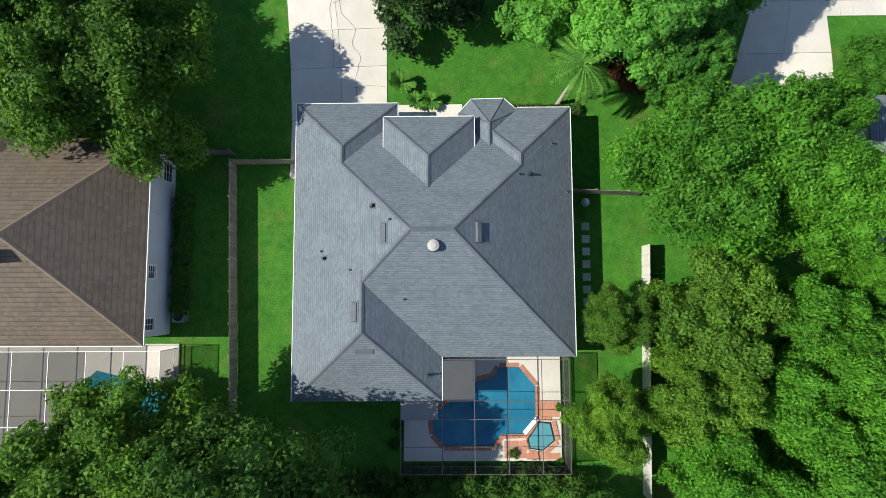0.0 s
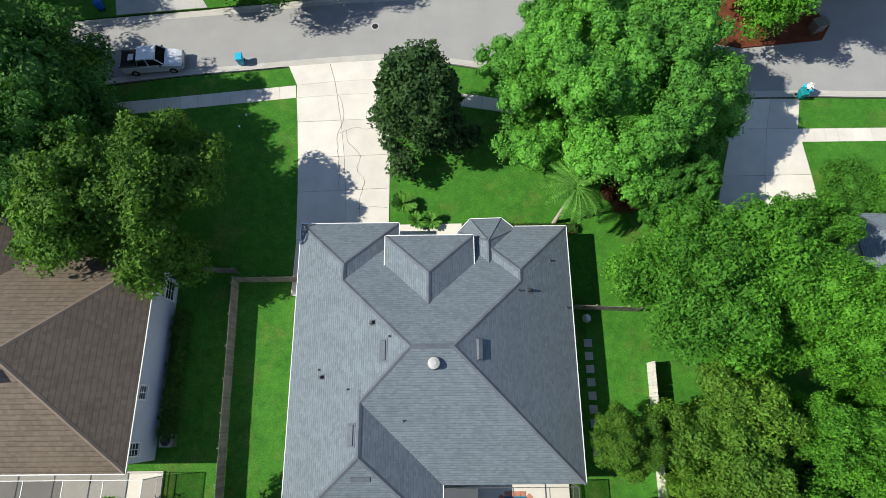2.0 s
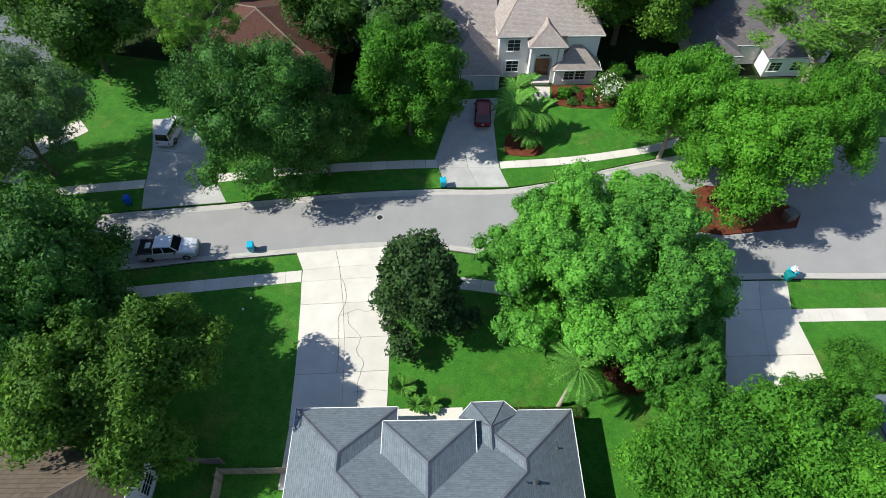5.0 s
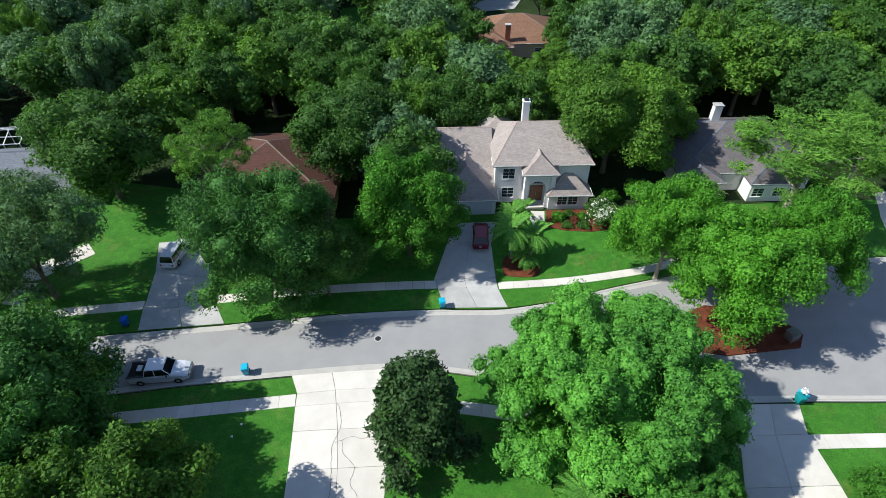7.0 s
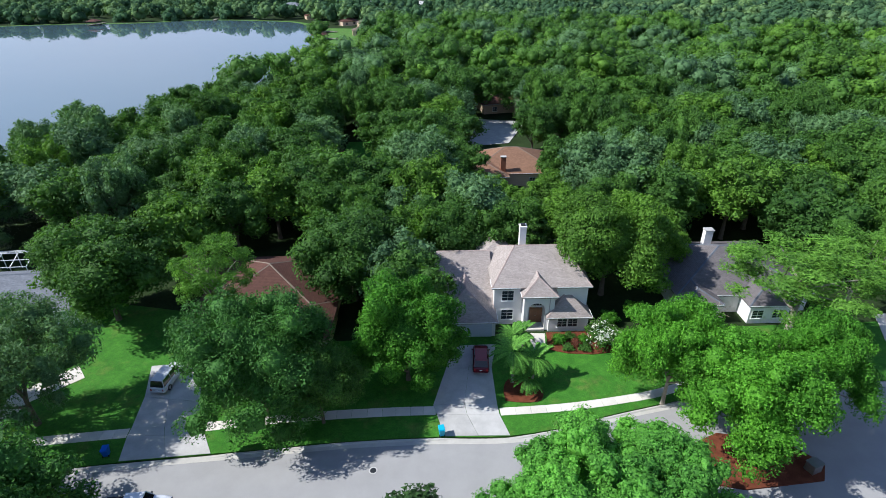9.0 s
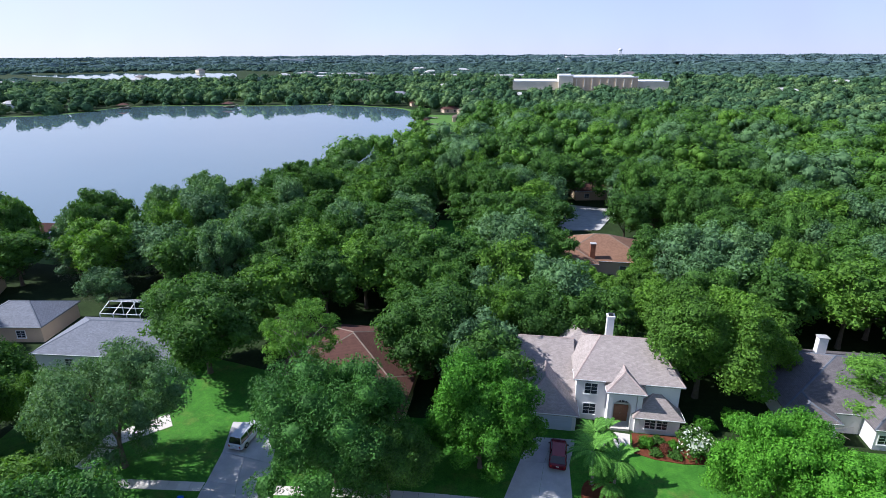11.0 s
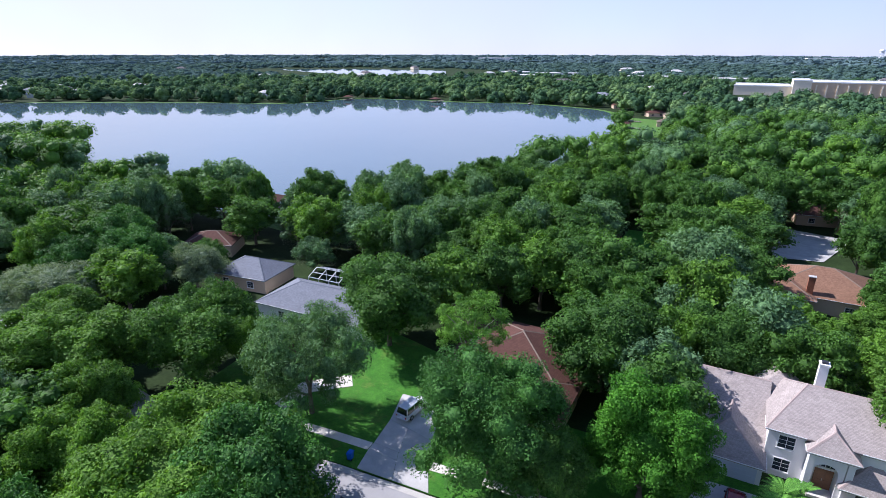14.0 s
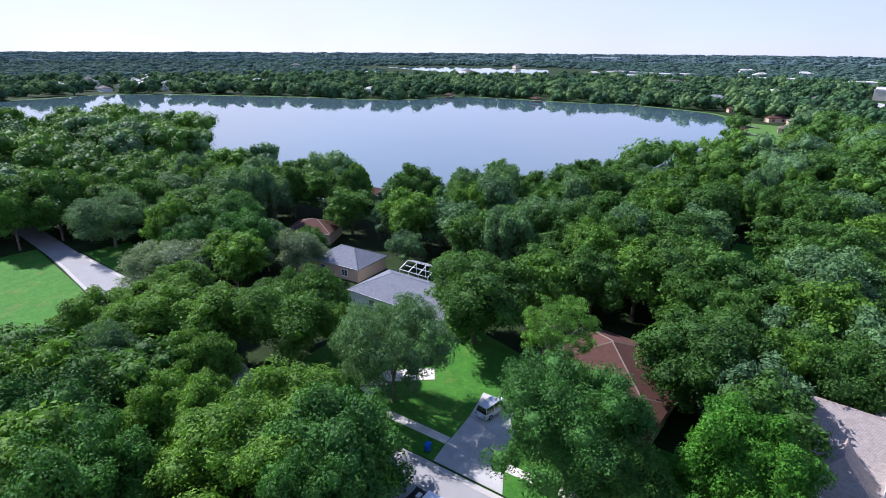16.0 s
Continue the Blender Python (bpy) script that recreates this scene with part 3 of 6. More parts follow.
def gutter(parent, p, q, z):
    p, q = Vector((*p, z - 0.09)), Vector((*q, z - 0.09))
    d = (q - p).normalized()
    n = Vector((d.y, -d.x, 0)) * 0.055
    up = Vector((0, 0, 0.11))
    v = [p, p + n, p + n + up, p + up, q, q + n, q + n + up, q + up]
    piece("gutter", mesh("gutter", v, [(0, 1, 2, 3), (4, 7, 6, 5), (0, 4, 5, 1), (1, 5, 6, 2), (2, 6, 7, 3), (3, 7, 4, 0)], M_WHITE), parent, "white metal gutter")


def walls(parent, x0, x1, y0, y1, z0, z1, mat, t=0.25):
    for nm, b in (("wall", (x0, x1, y0, y0 + t)), ("wall", (x0, x1, y1 - t, y1)), ("wall", (x0, x0 + t, y0 + t, y1 - t)), ("wall", (x1 - t, x1, y0 + t, y1 - t))):
        box(nm, *b, z0, z1, mat, parent)


def window(parent, x, y, z, w, h, axis="y", out=-1, bars=(2, 3), arch=False):
    """A framed window on a wall; axis: the wall's normal; out: its sign."""
    def put(nm, a0, a1, z0, z1, d0, d1, mat, par, label=""):
        lo, hi = sorted((out * d0, out * d1))
        if axis == "y":
            return box(nm, x + a0, x + a1, y + lo, y + hi, z + z0, z + z1, mat, par, label)
        return box(nm, x + lo, x + hi, y + a0, y + a1, z + z0, z + z1, mat, par, label)
    win = put("window", -w / 2, w / 2, 0, h, -0.02, 0.02, M_GLASS, parent, "dark glazed window with white bars")
    for a in (-1, 1):
        put("window_frame", min(a * w / 2, a * (w / 2 + 0.1)), max(a * w / 2, a * (w / 2 + 0.1)), -0.08, h + 0.1, 0.0, 0.07, M_WHITE, win)
    put("window_frame", -w / 2, w / 2, h, h + 0.1, 0.0, 0.07, M_WHITE, win)
    put("window_sill", -w / 2 - 0.12, w / 2 + 0.12, -0.18, -0.06, 0.0, 0.14, M_WHITE, win)
    for i in range(1, bars[0]):
        put("glazing_bar", -w / 2 + w * i / bars[0] - 0.02, -w / 2 + w * i / bars[0] + 0.02, 0, h, 0.02, 0.045, M_WHITE, win)
    for i in range(1, bars[1]):
        put("glazing_bar", -w / 2, w / 2, h * i / bars[1] - 0.02, h * i / bars[1] + 0.02, 0.02, 0.04, M_WHITE, win)
    return win


# the grey house below the camera
A = on_lot(root("house", "single-storey house with a grey shingle hip roof", "house"))
S = 0.5
EA = 2.8
roof(A, (-12.0, 8.25, -2.5, 14.95), EA, S, M_ROOF_A, M_CAP_A, (2, 4))
for p, q in (((-3.275, 6.225, 7.163), (-8.25, 11.2, 4.675)), ((-0.475, 6.225, 7.163), (4.3, 11.0, 4.775)), ((-3.275, 6.225, 7.163), (-6.65, 2.85, 5.475)), ((-8.25, 11.15, 4.665), (-8.25, 12.45, 4.665)), ((4.3, 10.95, 4.763), (4.3, 11.85, 4.763))):
    cap(p, q, M_CAP_A, A)
roof(A, (-12.0, -1.3, -5.6, 9.0), EA - 0.012, S, M_ROOF_A, M_CAP_A, (0, 1, 4), (-0.55, 3.65))
roof(A, (-12.0, -4.5, 4.0, 16.2), EA - 0.012, S, M_ROOF_A, M_CAP_A, (2, 3))
roof(A, (0.35, 8.25, 4.0, 15.8), EA - 0.012, S, M_ROOF_A, M_CAP_A, (2, 3))
roof(A, (-5.4, 1.1, 4.6, 14.75), 4.0, S, M_ROOF_A, M_CAP_A, (2, 3, 4), name="porch_roof")
bayp = [(0.0, 15.4), (0.95, 16.45), (3.35, 16.5), (4.35, 15.6)]
apex, back = (2.2, 14.3, 3.95), (2.2, 12.6, 3.95)
bv = [(x, y, EA - 0.2) for x, y in bayp] + [(x, y, EA + 0.02) for x, y in bayp] + [apex, back, (0.0, 12.4, EA), (4.35, 12.4, EA)]
piece("bay_roof", mesh("bay_roof", bv, [(4, 8, 5), (5, 8, 6), (6, 8, 7), (4, 10, 9, 8), (7, 8, 9, 11), (0, 4, 5, 1), (1, 5, 6, 2), (2, 6, 7, 3), (0, 1, 2, 3)], M_ROOF_A), A)
for i in (4, 5, 6, 7):
    cap(bv[i], apex, M_CAP_A, A, 0.12)
cap(apex, back, M_CAP_A, A, 0.14)
for p, q, z in (((-12.0, 16.2), (-4.5, 16.2), EA), ((8.25, 15.8), (8.25, -2.5), EA), ((-12.0, 4.0), (-12.0, 16.2), EA), ((-12.0, -5.6), (-12.0, 4.0), EA), ((4.35, 15.8), (8.25, 15.8), EA),
                ((-5.4, 14.75), (1.1, 14.75), 4.0), ((1.1, 14.75), (1.1, 12.4), 4.0), ((-5.4, 12.4), (-5.4, 14.75), 4.0), ((-4.5, 16.2), (-4.5, 14.4), EA),
                ((0.0, 15.4), (0.95, 16.45), EA), ((0.95, 16.45), (3.35, 16.5), EA), ((3.35, 16.5), (4.35, 15.6), EA), ((-1.3, -2.5), (-1.3, -5.6), EA)):
    gutter(A, q, p, z)
walls(A, -11.5, 7.75, -2.0, 13.8, 0, 2.62, M_STUCCO)
walls(A, -11.4, -1.8, -5.1, -2.0, 0, 2.62, M_STUCCO)
walls(A, -11.5, -5.0, 13.8, 15.7, 0, 2.62, M_STUCCO)
walls(A, 0.9, 7.7, 13.8, 15.3, 0, 2.62, M_STUCCO)
walls(A, -4.9, 0.6, 13.8, 14.3, 0, 3.8, M_STUCCO)
box("garage_door", -11.0, -5.8, 15.7, 15.76, 0.0, 2.2, M_WHITE, A, "white panelled garage door")
window(A, 5.8, 15.3, 0.9, 1.6, 1.2, "y", 1)
window(A, 7.75, 4.0, 0.9, 1.4, 1.2, "x", 1)
window(A, -11.5, 6.0, 0.9, 1.4, 1.2, "x", -1)


def roof_z(x, y):
    z = EA + S * max(0, min(x + 12.0, 8.25 - x, y + 2.5, 14.95 - y))
    z = max(z, EA + S * min(x + 12, -1.3 - x, y + 5.6, 9 - y))
    return z


def pipe_vent(x, y, r=0.06, h=0.2):
    o = on_lot(root("vent_pipe", "short dark plumbing vent on the shingles", "roof vent", (x, y, roof_z(x, y) - 0.03)))
    v, f = tube([(0, 0, 0), (0, 0, h)], [r, r], 10)
    piece("pipe", mesh("pipe", v, f, M_DARKMETAL), o)
    v, f = tube([(0, 0, 0), (0, 0, 0.1)], [r * 2.2, r * 1.1], 10)
    piece("flashing", mesh("flashing", v, f, M_METAL), o)


def box_vent(x, y, w, d, h=0.22, tilt=(0, 0), label="low grey slant-back roof vent", mat=None):
    o = root("roof_vent", label, "roof vent", (x, y, roof_z(x, y)))
    o.matrix_basis = pose(x, y, roof_z(x, y), *tilt, 0)
    on_lot(o)
    box("hood", -w / 2, w / 2, -d / 2, d / 2, -0.05, h, mat or M_CAP_A, o, "", 0.06)
    box("base_flange", -w / 2 - 0.08, w / 2 + 0.08, -d / 2 - 0.08, d / 2 + 0.08, -0.02, 0.02, M_CAP_A, o)


T = math.degrees(math.atan(S))
box_vent(-5.87, 7.98, 0.30, 0.30, 0.3, (0, -T), "square dark flue cap on the roof", M_DARKMETAL)
box_vent(-9.49, 4.55, 0.28, 0.26, 0.3, (0, -T), "square dark flue cap on the roof", M_DARKMETAL)
box_vent(4.92, 10.39, 0.28, 0.26, 0.3, (0, T), "square dark flue cap on the roof", M_DARKMETAL)
box_vent(-2.25, -3.7, 0.30, 0.22, 0.3, (0, T), "square dark flue cap on the roof", M_DARKMETAL)
box_vent(-5.08, 6.08, 0.45, 1.35, 0.10, (0, -T))
box_vent(1.15, 6.06, 0.40, 1.40, 0.24, (0, T), "long dark slant-back roof vent")
box_vent(-7.16, 0.79, 0.45, 1.35, 0.10, (0, -T))
box_vent(-6.54, -1.87, 1.35, 0.45, 0.14, (T, 0))
for x, y in ((6.71, 12.83), (4.14, 10.31), (-4.69, 6.96), (-9.77, 5.05), (-7.53, 3.67), (7.81, 9.4), (-3.84, 1.65)):
    pipe_vent(x, y)
fan = on_lot(root("turbine_vent", "round pale metal attic ventilator on the ridge", "roof vent", (-1.78, 5.16, roof_z(-1.78, 5.16))))
for nm, z0, z1, r0, r1, mt in (("base", -0.2, 0.25, 0.42, 0.36, M_CAP_A), ("hood", 0.25, 0.42, 0.40, 0.38, M_CONCGREY), ("dome", 0.42, 0.52, 0.38, 0.16, M_CONCGREY)):
    v, f = tube([(0, 0, z0), (0, 0, z1)], [r0, r1], 20)
    piece(nm, mesh(nm, v, f, mt), fan)

# the brown-roofed neighbour
B = shifted(root("house", "two-storey neighbour with a brown tiled hip roof and white walls", "house"), 1.0442, 1.0535, 1.0590, 0.568, -1.886)
roof(B, (-45, -21.9, -1.6, 13.2), 4.6, 0.55, M_ROOF_B, M_CAP_B, (1, 2, 3, 4))
roof(B, (-40, -30, 6, 19), 4.0, 0.55, M_ROOF_B, M_CAP_B, (2, 3, 4))
walls(B, -44.5, -22.35, -1.1, 12.7, 0, 4.42, M_STUCCOBLUE)
walls(B, -39.5, -30.5, 12.7, 18.5, 0, 3.82, M_STUCCO)
for p, q in (((-21.9, 13.2), (-21.9, -1.6)), ((-21.9, -1.6), (-45, -1.6))):
    gutter(B, q, p, 4.6)
for y, z, w, h in ((11.6, 2.6, 1.5, 1.3), (3.6, 2.8, 0.9, 0.8), (-0.2, 2.7, 0.8, 1.1), (11.4, 0.8, 1.4, 1.2)):
    window(B, -22.35, y, z, w, h, "x", 1)
box("chimney", -30.6, -29.8, 4.0, 4.8, 7.0, 9.2, M_CHIMBRICK, B)
box("shutter", -22.34, -22.28, 8.0, 9.6, 2.4, 3.9, M_STUCCOBLUE, B, "grey-blue shutter panel")
o = on_lot(root("air_conditioner", "pale metal air conditioning unit beside a wall", "air conditioner", (-21.2, 0.4, 0.12)))
box("housing", -0.45, 0.45, -0.45, 0.45, 0, 0.85, M_METAL, o, "", 0, 0.03)
v, f = tube([(0, 0, 0.85), (0, 0, 0.88)], [0.36, 0.36], 18)
piece("fan_grille", mesh("fan_grille", v, f, M_DARKMETAL), o)


# the pinkish two-storey house across the street
C = shifted(root("house", "white two-storey house with a pinkish-grey shingle roof", "house"), 1.0112, 0.9324, 1.0058, 0.973, 2.600)
roof(C, (6.0, 19.2, 62, 75), 6.1, 0.49, M_ROOF_C, M_CAP_C, (0, 1, 2, 3, 4), (9.6, 16.2))
roof(C, (9.8, 14.6, 60.5, 72), 5.5, 0.75, M_ROOF_C, M_CAP_C, (0, 1, 4), name="porch_roof")
gv = [(-1.5, 61.5, 2.6), (6.4, 61.5, 2.6), (6.4, 70.6, 7.5), (-1.5, 70.6, 7.5), (6.4, 79, 2.6), (-1.5, 79, 2.6)]
piece("garage_roof", mesh("garage_roof", gv + [(x, y, z - 0.2) for x, y, z in gv], [(0, 1, 2, 3), (3, 2, 4, 5), (6, 9, 8, 7), (9, 11, 10, 8), (0, 6, 7, 1), (0, 3, 9, 6), (3, 5, 11, 9), (1, 7, 8, 2)], M_ROOF_C), C)
cap(gv[3], gv[2], M_CAP_C, C)
roof(C, (-1.35, 6.65, 59.0, 74), 2.65, 0.75, M_ROOF_C, M_CAP_C, (0, 1, 4))
roof(C, (13.1, 19.15, 60.0, 66), 2.5, 0.85, M_ROOF_C, M_CAP_C, (0, 1), name="bay_roof")
roof(C, (4.6, 10, 70, 79), 6.6, 0.45, M_ROOF_C, M_CAP_C, ())
for p, q, z in (((6.0, 62), (9.8, 62), 6.1), ((14.6, 62), (19.2, 62), 6.1), ((9.8, 60.5), (14.6, 60.5), 5.5), ((13.1, 60.0), (19.15, 60.0), 2.5), ((-1.35, 59.0), (6.65, 59.0), 2.65),
                ((6.65, 59.0), (6.65, 61.6), 2.65), ((9.8, 62), (9.8, 60.5), 5.5), ((19.15, 60), (19.15, 62), 2.5), ((6.0, 64.5), (6.0, 62), 6.1)):
    gutter(C, p, q, z)
walls(C, 6.4, 18.8, 62.5, 74.5, 0, 5.92, M_STUCCO)
walls(C, -0.9, 6.38, 59.5, 70, 0, 2.47, M_STUCCO)
walls(C, 13.5, 18.75, 60.5, 62.48, 0, 2.32, M_STUCCO)
# the tall entrance: two piers and an arch
box("pier", 10.2, 10.75, 60.9, 62.5, 0, 5.3, M_STUCCO, C)
box("pier", 13.6, 14.2, 60.9, 62.5, 2.9, 5.3, M_STUCCO, C)
box("pier", 13.0, 13.5, 60.9, 62.5, 0, 5.3, M_STUCCO, C)
n = 12
av = []
for i in range(n + 1):
    w = math.pi * i / n
    av += [(11.875 - 1.125 * math.cos(w), 3.2 + 1.1 * math.sin(w)), (11.875 - 1.125 * math.cos(w), 5.3)]
pv = [(x, y, z) for y in (60.92, 61.3) for x, z in av]
m2 = 2 * (n + 1)
af = []
for i in range(n):
    a = 2 * i
    af += [(a, a + 2, a + 3, a + 1), (m2 + a, m2 + a + 1, m2 + a + 3, m2 + a + 2), (a, m2 + a, m2 + a + 2, a + 2)]
piece("arch", mesh("arch", pv, af, M_STUCCO), C, "white stucco arch over the entrance")
dr = box("front_door", 11.2, 12.9, 62.36, 62.46, 0.3, 2.7, M_DOOR, C, "double brown wooden front door")
for x in (11.25, 12.1):
    for z in (0.5, 1.65):
        box("door_panel", x + 0.08, x + 0.68, 62.32, 62.36, z, z + 0.9, M_DOOR, dr)
bar("door_handle", (12.0, 62.3, 1.3), (12.0, 62.3, 1.6), 0.025, M_METAL, dr, "metal door handle")
window(C, 12.05, 62.5, 3.0, 1.7, 1.0, "y", -1, (4, 2))
box("doorstep", 10.75, 13.0, 60.6, 62.36, 0.0, 0.3, M_CONC, C)
window(C, 8.2, 62.5, 3.9, 1.5, 1.5)
window(C, 8.2, 62.5, 0.9, 1.5, 1.5)
for x in (15.3, 16.7):
    window(C, x, 60.5, 0.8, 1.2, 1.3)
gd = box("garage_door", 0.9, 5.9, 59.44, 59.5, 0.0, 2.2, M_STUCCOBLUE, C, "pale panelled garage door")
for i in range(4):
    for j in range(4):
        box("door_panel", 1.1 + 1.2 * i, 2.15 + 1.2 * i, 59.42, 59.44, 0.1 + 0.54 * j, 0.5 + 0.54 * j, M_STUCCOBLUE, gd)
ch = box("chimney", 10.45, 11.35, 70, 71.0, 6, 11.2, M_STUCCO, C, "tall white stucco chimney")
box("chimney_cap", 10.38, 11.42, 69.93, 71.07, 11.2, 11.4, M_WHITE, ch)
box("flue", 10.6, 11.2, 70.2, 70.8, 11.4, 11.65, M_DARKMETAL, ch)


def plain_house(label, rects, z, slope, mat, capm, wall, chimney=None, at=(0, 0, 0), rz=0):
    h = root("house", label, "house", at, rz)
    for r in rects:
        roof(h, r, z, slope, mat, capm)
        walls(h, r[0] + 0.4, r[1] - 0.4, r[2] + 0.4, r[3] - 0.4, 0, z - 0.18, wall)
        gutter(h, (r[0], r[2]), (r[1], r[2]), z)
        for fx in (0.25, 0.7):
            window(h, r[0] + (r[1] - r[0]) * fx, r[2] + 0.4, 0.9, 1.4, 1.2)
    if chimney:
        x, y, z1, mt = chimney
        c = box("chimney", x - 0.55, x + 0.55, y - 0.5, y + 0.5, z, z1, mt, h)
        box("chimney_cap", x - 0.65, x + 0.65, y - 0.6, y + 0.6, z1, z1 + 0.15, M_CONCGREY, c)
    return h


shifted(plain_house("house with a red-brown shingle roof half hidden by oaks", [(-35, -15.2, 60, 80), (-24, -15.0, 55.5, 66)], 3.0, 0.4, M_ROOF_D, M_CAP_B, M_BEIGE), 0.9772, 0.9154, 0.9876, 0.818, 2.721)
E_ = shifted(plain_house("house with a dusty grey-brown roof behind pines", [(31.5, 50, 63, 80), (31.6, 37, 60.5, 70), (40, 46, 60, 70)], 3.0, 0.42, M_ROOF_E, M_CAP_A, M_STUCCO, (39.2, 74, 7.9, M_STUCCO)), 1.0395, 0.9340, 1.0162, 0.106, 3.567)
shifted(plain_house("low house with an orange-brown shingle roof", [(6, 27.5, 119.5, 138), (4, 15.5, 117.0, 134)], 3.2, 0.42, M_ROOF_F, M_CAP_B, M_BEIGE, (14.2, 120.5, 7.0, M_CHIMBRICK)), 0.9471, 0.8103, 0.9394, 0.982, 14.101)
plain_house("house with a blue-grey shingle roof in the trees", [(-6.6, 6.6, -5.0, 5.0)], 3.0, 0.48, M_ROOF_G, M_CAP_A, M_BEIGE, None, (-84.3, 71.7, 0), 8)
plain_house("house with a blue-grey shingle roof and pool cage", [(-12, 11, -5.5, 6.5)], 3.0, 0.46, M_ROOF_G, M_CAP_A, M_STUCCO, None, (-60.3, 66.5, 0), 4)
plain_house("small house with a red tile roof by the lake", [(-6, 6, -5, 5)], 3.0, 0.42, M_ROOF_D, M_CAP_B, M_BEIGE, None, (-106.7, 80, 0), 30)
plain_house("pale grey house at the wood's edge", [(-8, 8, -6, 6)], 5.0, 0.45, M_ROOF_G, M_CAP_A, M_STUCCO, None, (-206.3, 38.1, 0), 80)
plain_house("brown-roofed house among far trees", [(-8, 8, -5, 5)], 3.0, 0.45, M_ROOF_D, M_CAP_B, M_BEIGE, None, (22, 178, 0), 10)
plain_house("house with a pale grey roof hidden under trees", [(-8, 8, -9, 9)], 3.0, 0.45, M_ROOF_A, M_CAP_A, M_STUCCOBLUE, None, (41.3, 6.6, 0), 0)
plain_house("red-roofed house hidden in the wood", [(-7, 7, -5, 5)], 3.0, 0.45, M_ROOF_D, M_CAP_B, M_BEIGE, None, (-28.7, 124.6, 0), 15)

# ---- plants ----
def ball(level):
    """Points and faces of a round lump with 20 or 80 sides."""
    bm = bmesh.new()
    bmesh.ops.create_icosphere(bm, subdivisions=level, radius=1.0)
    v, f = np.array([tuple(q.co) for q in bm.verts]), np.array([[q.index for q in p.verts] for p in bm.faces])
    bm.free()
    return v, f


BALL = {1: ball(1), 2: ball(2), 3: ball(3)}


def crown_mesh(name, lobes, leaves, size, mat, seed, aspect=0.55, jitter=0.8, shell=(0.78, 1.04), up=0.35, inner=0.16, lumps=()):
    """A crown of many separate leaves. lobes: (centre, radii) of the clumps that the leaves fill."""
    r = np.random.default_rng(seed)
    vol = np.array([(q[1][0] * q[1][1] + q[1][0] * q[1][2]) for q in lobes])
    which = r.choice(len(lobes), leaves, p=vol / vol.sum())
    c = np.array([q[0] for q in lobes])[which]
    rad = np.array([q[1] for q in lobes])[which]
    d = r.normal(size=(leaves, 3))
    d[:, 2] += up
    d /= np.linalg.norm(d, axis=1)[:, None]
    p = c + d * rad * (r.uniform(shell[0] ** 2, shell[1] ** 2, leaves) ** 0.5)[:, None]
    n = d + r.normal(size=(leaves, 3)) * jitter * 0.55 + np.array([0, 0, 0.2])
    n /= np.linalg.norm(n, axis=1)[:, None]
    a = np.cross(n, r.normal(size=(leaves, 3)))
    a /= np.linalg.norm(a, axis=1)[:, None]
    b = np.cross(n, a)
    s = size * r.uniform(0.6, 1.35, leaves)
    deep = r.random(leaves) < inner          # larger leaves inside the clumps close the crown
    p[deep] = c[deep] + (p[deep] - c[deep]) * 0.6
    s = np.where(deep, s * 2.4, s)[:, None]
    v = np.stack([p + a * s, p - a * s * 0.6 + b * s * aspect * 1.1, p - a * s * 0.6 - b * s * aspect * 1.1], 1).reshape(-1, 3)
    vs, fs, o = [v], [np.arange(len(v)).reshape(-1, 3)], len(v)
    for cl, ql, level in lumps:              # the close-set twigs and leaves within each clump
        bv, bf = BALL[level]
        vs.append(np.array(cl) + bv * np.array(ql) * r.uniform(0.82, 1.12, (len(bv), 1)))
        fs.append(bf + o)
        o += len(bv)
    v, f = np.concatenate(vs), np.concatenate(fs)
    me = bpy.data.meshes.new(name)
    me.vertices.add(len(v))
    me.vertices.foreach_set("co", v.astype(np.float32).ravel())
    me.loops.add(f.size)
    me.loops.foreach_set("vertex_index", f.astype(np.int32).ravel())
    me.polygons.add(len(f))
    me.polygons.foreach_set("loop_start", np.arange(0, f.size, 3, dtype=np.int32))
    me.polygons.foreach_set("use_smooth", np.ones(len(f), dtype=bool))
    me.materials.append(mat)
    me.update()
    me.validate()
    return me


def lobes_of(r, n, radius, height, base, lobe=0.33, flat=0.8, cone=0.0):
    """Clumps over an uneven crown: radius and height of the crown, base the height where it starts."""
    out = []
    for i in range(n):
        u = (i + 0.5) / n
        z = u ** 0.85
        ring = math.sqrt(max(0.02, 1 - (z * 1.25 - 0.4) ** 2)) if not cone else (1 - z * cone)
        w = i * 2.39996 + r.uniform(-0.5, 0.5)
        k = ring * radius * (1 - lobe * 0.8) * (r.uniform(0.75, 1.1) if i % 4 else r.uniform(0.2, 0.6))
        q = lobe * radius * r.uniform(0.75, 1.3)
        out.append(((k * math.cos(w), k * math.sin(w), base + q * 0.5 + z * (height - base - q * 1.2)), (q, q, q * flat)))
    return out


def knobs(r, lobes, n, size):
    """Smaller clumps that stand out of each clump of a crown."""
    out = []
    for c, q in lobes:
        for i in range(n):
            d = r.normal(size=3) + (0, 0, 0.5)
            d /= np.linalg.norm(d)
            s = size * r.uniform(0.75, 1.25)
            out.append((tuple(np.array(c) + d * np.array(q) * 0.8), (q[0] * s, q[1] * s, q[2] * s)))
    return out


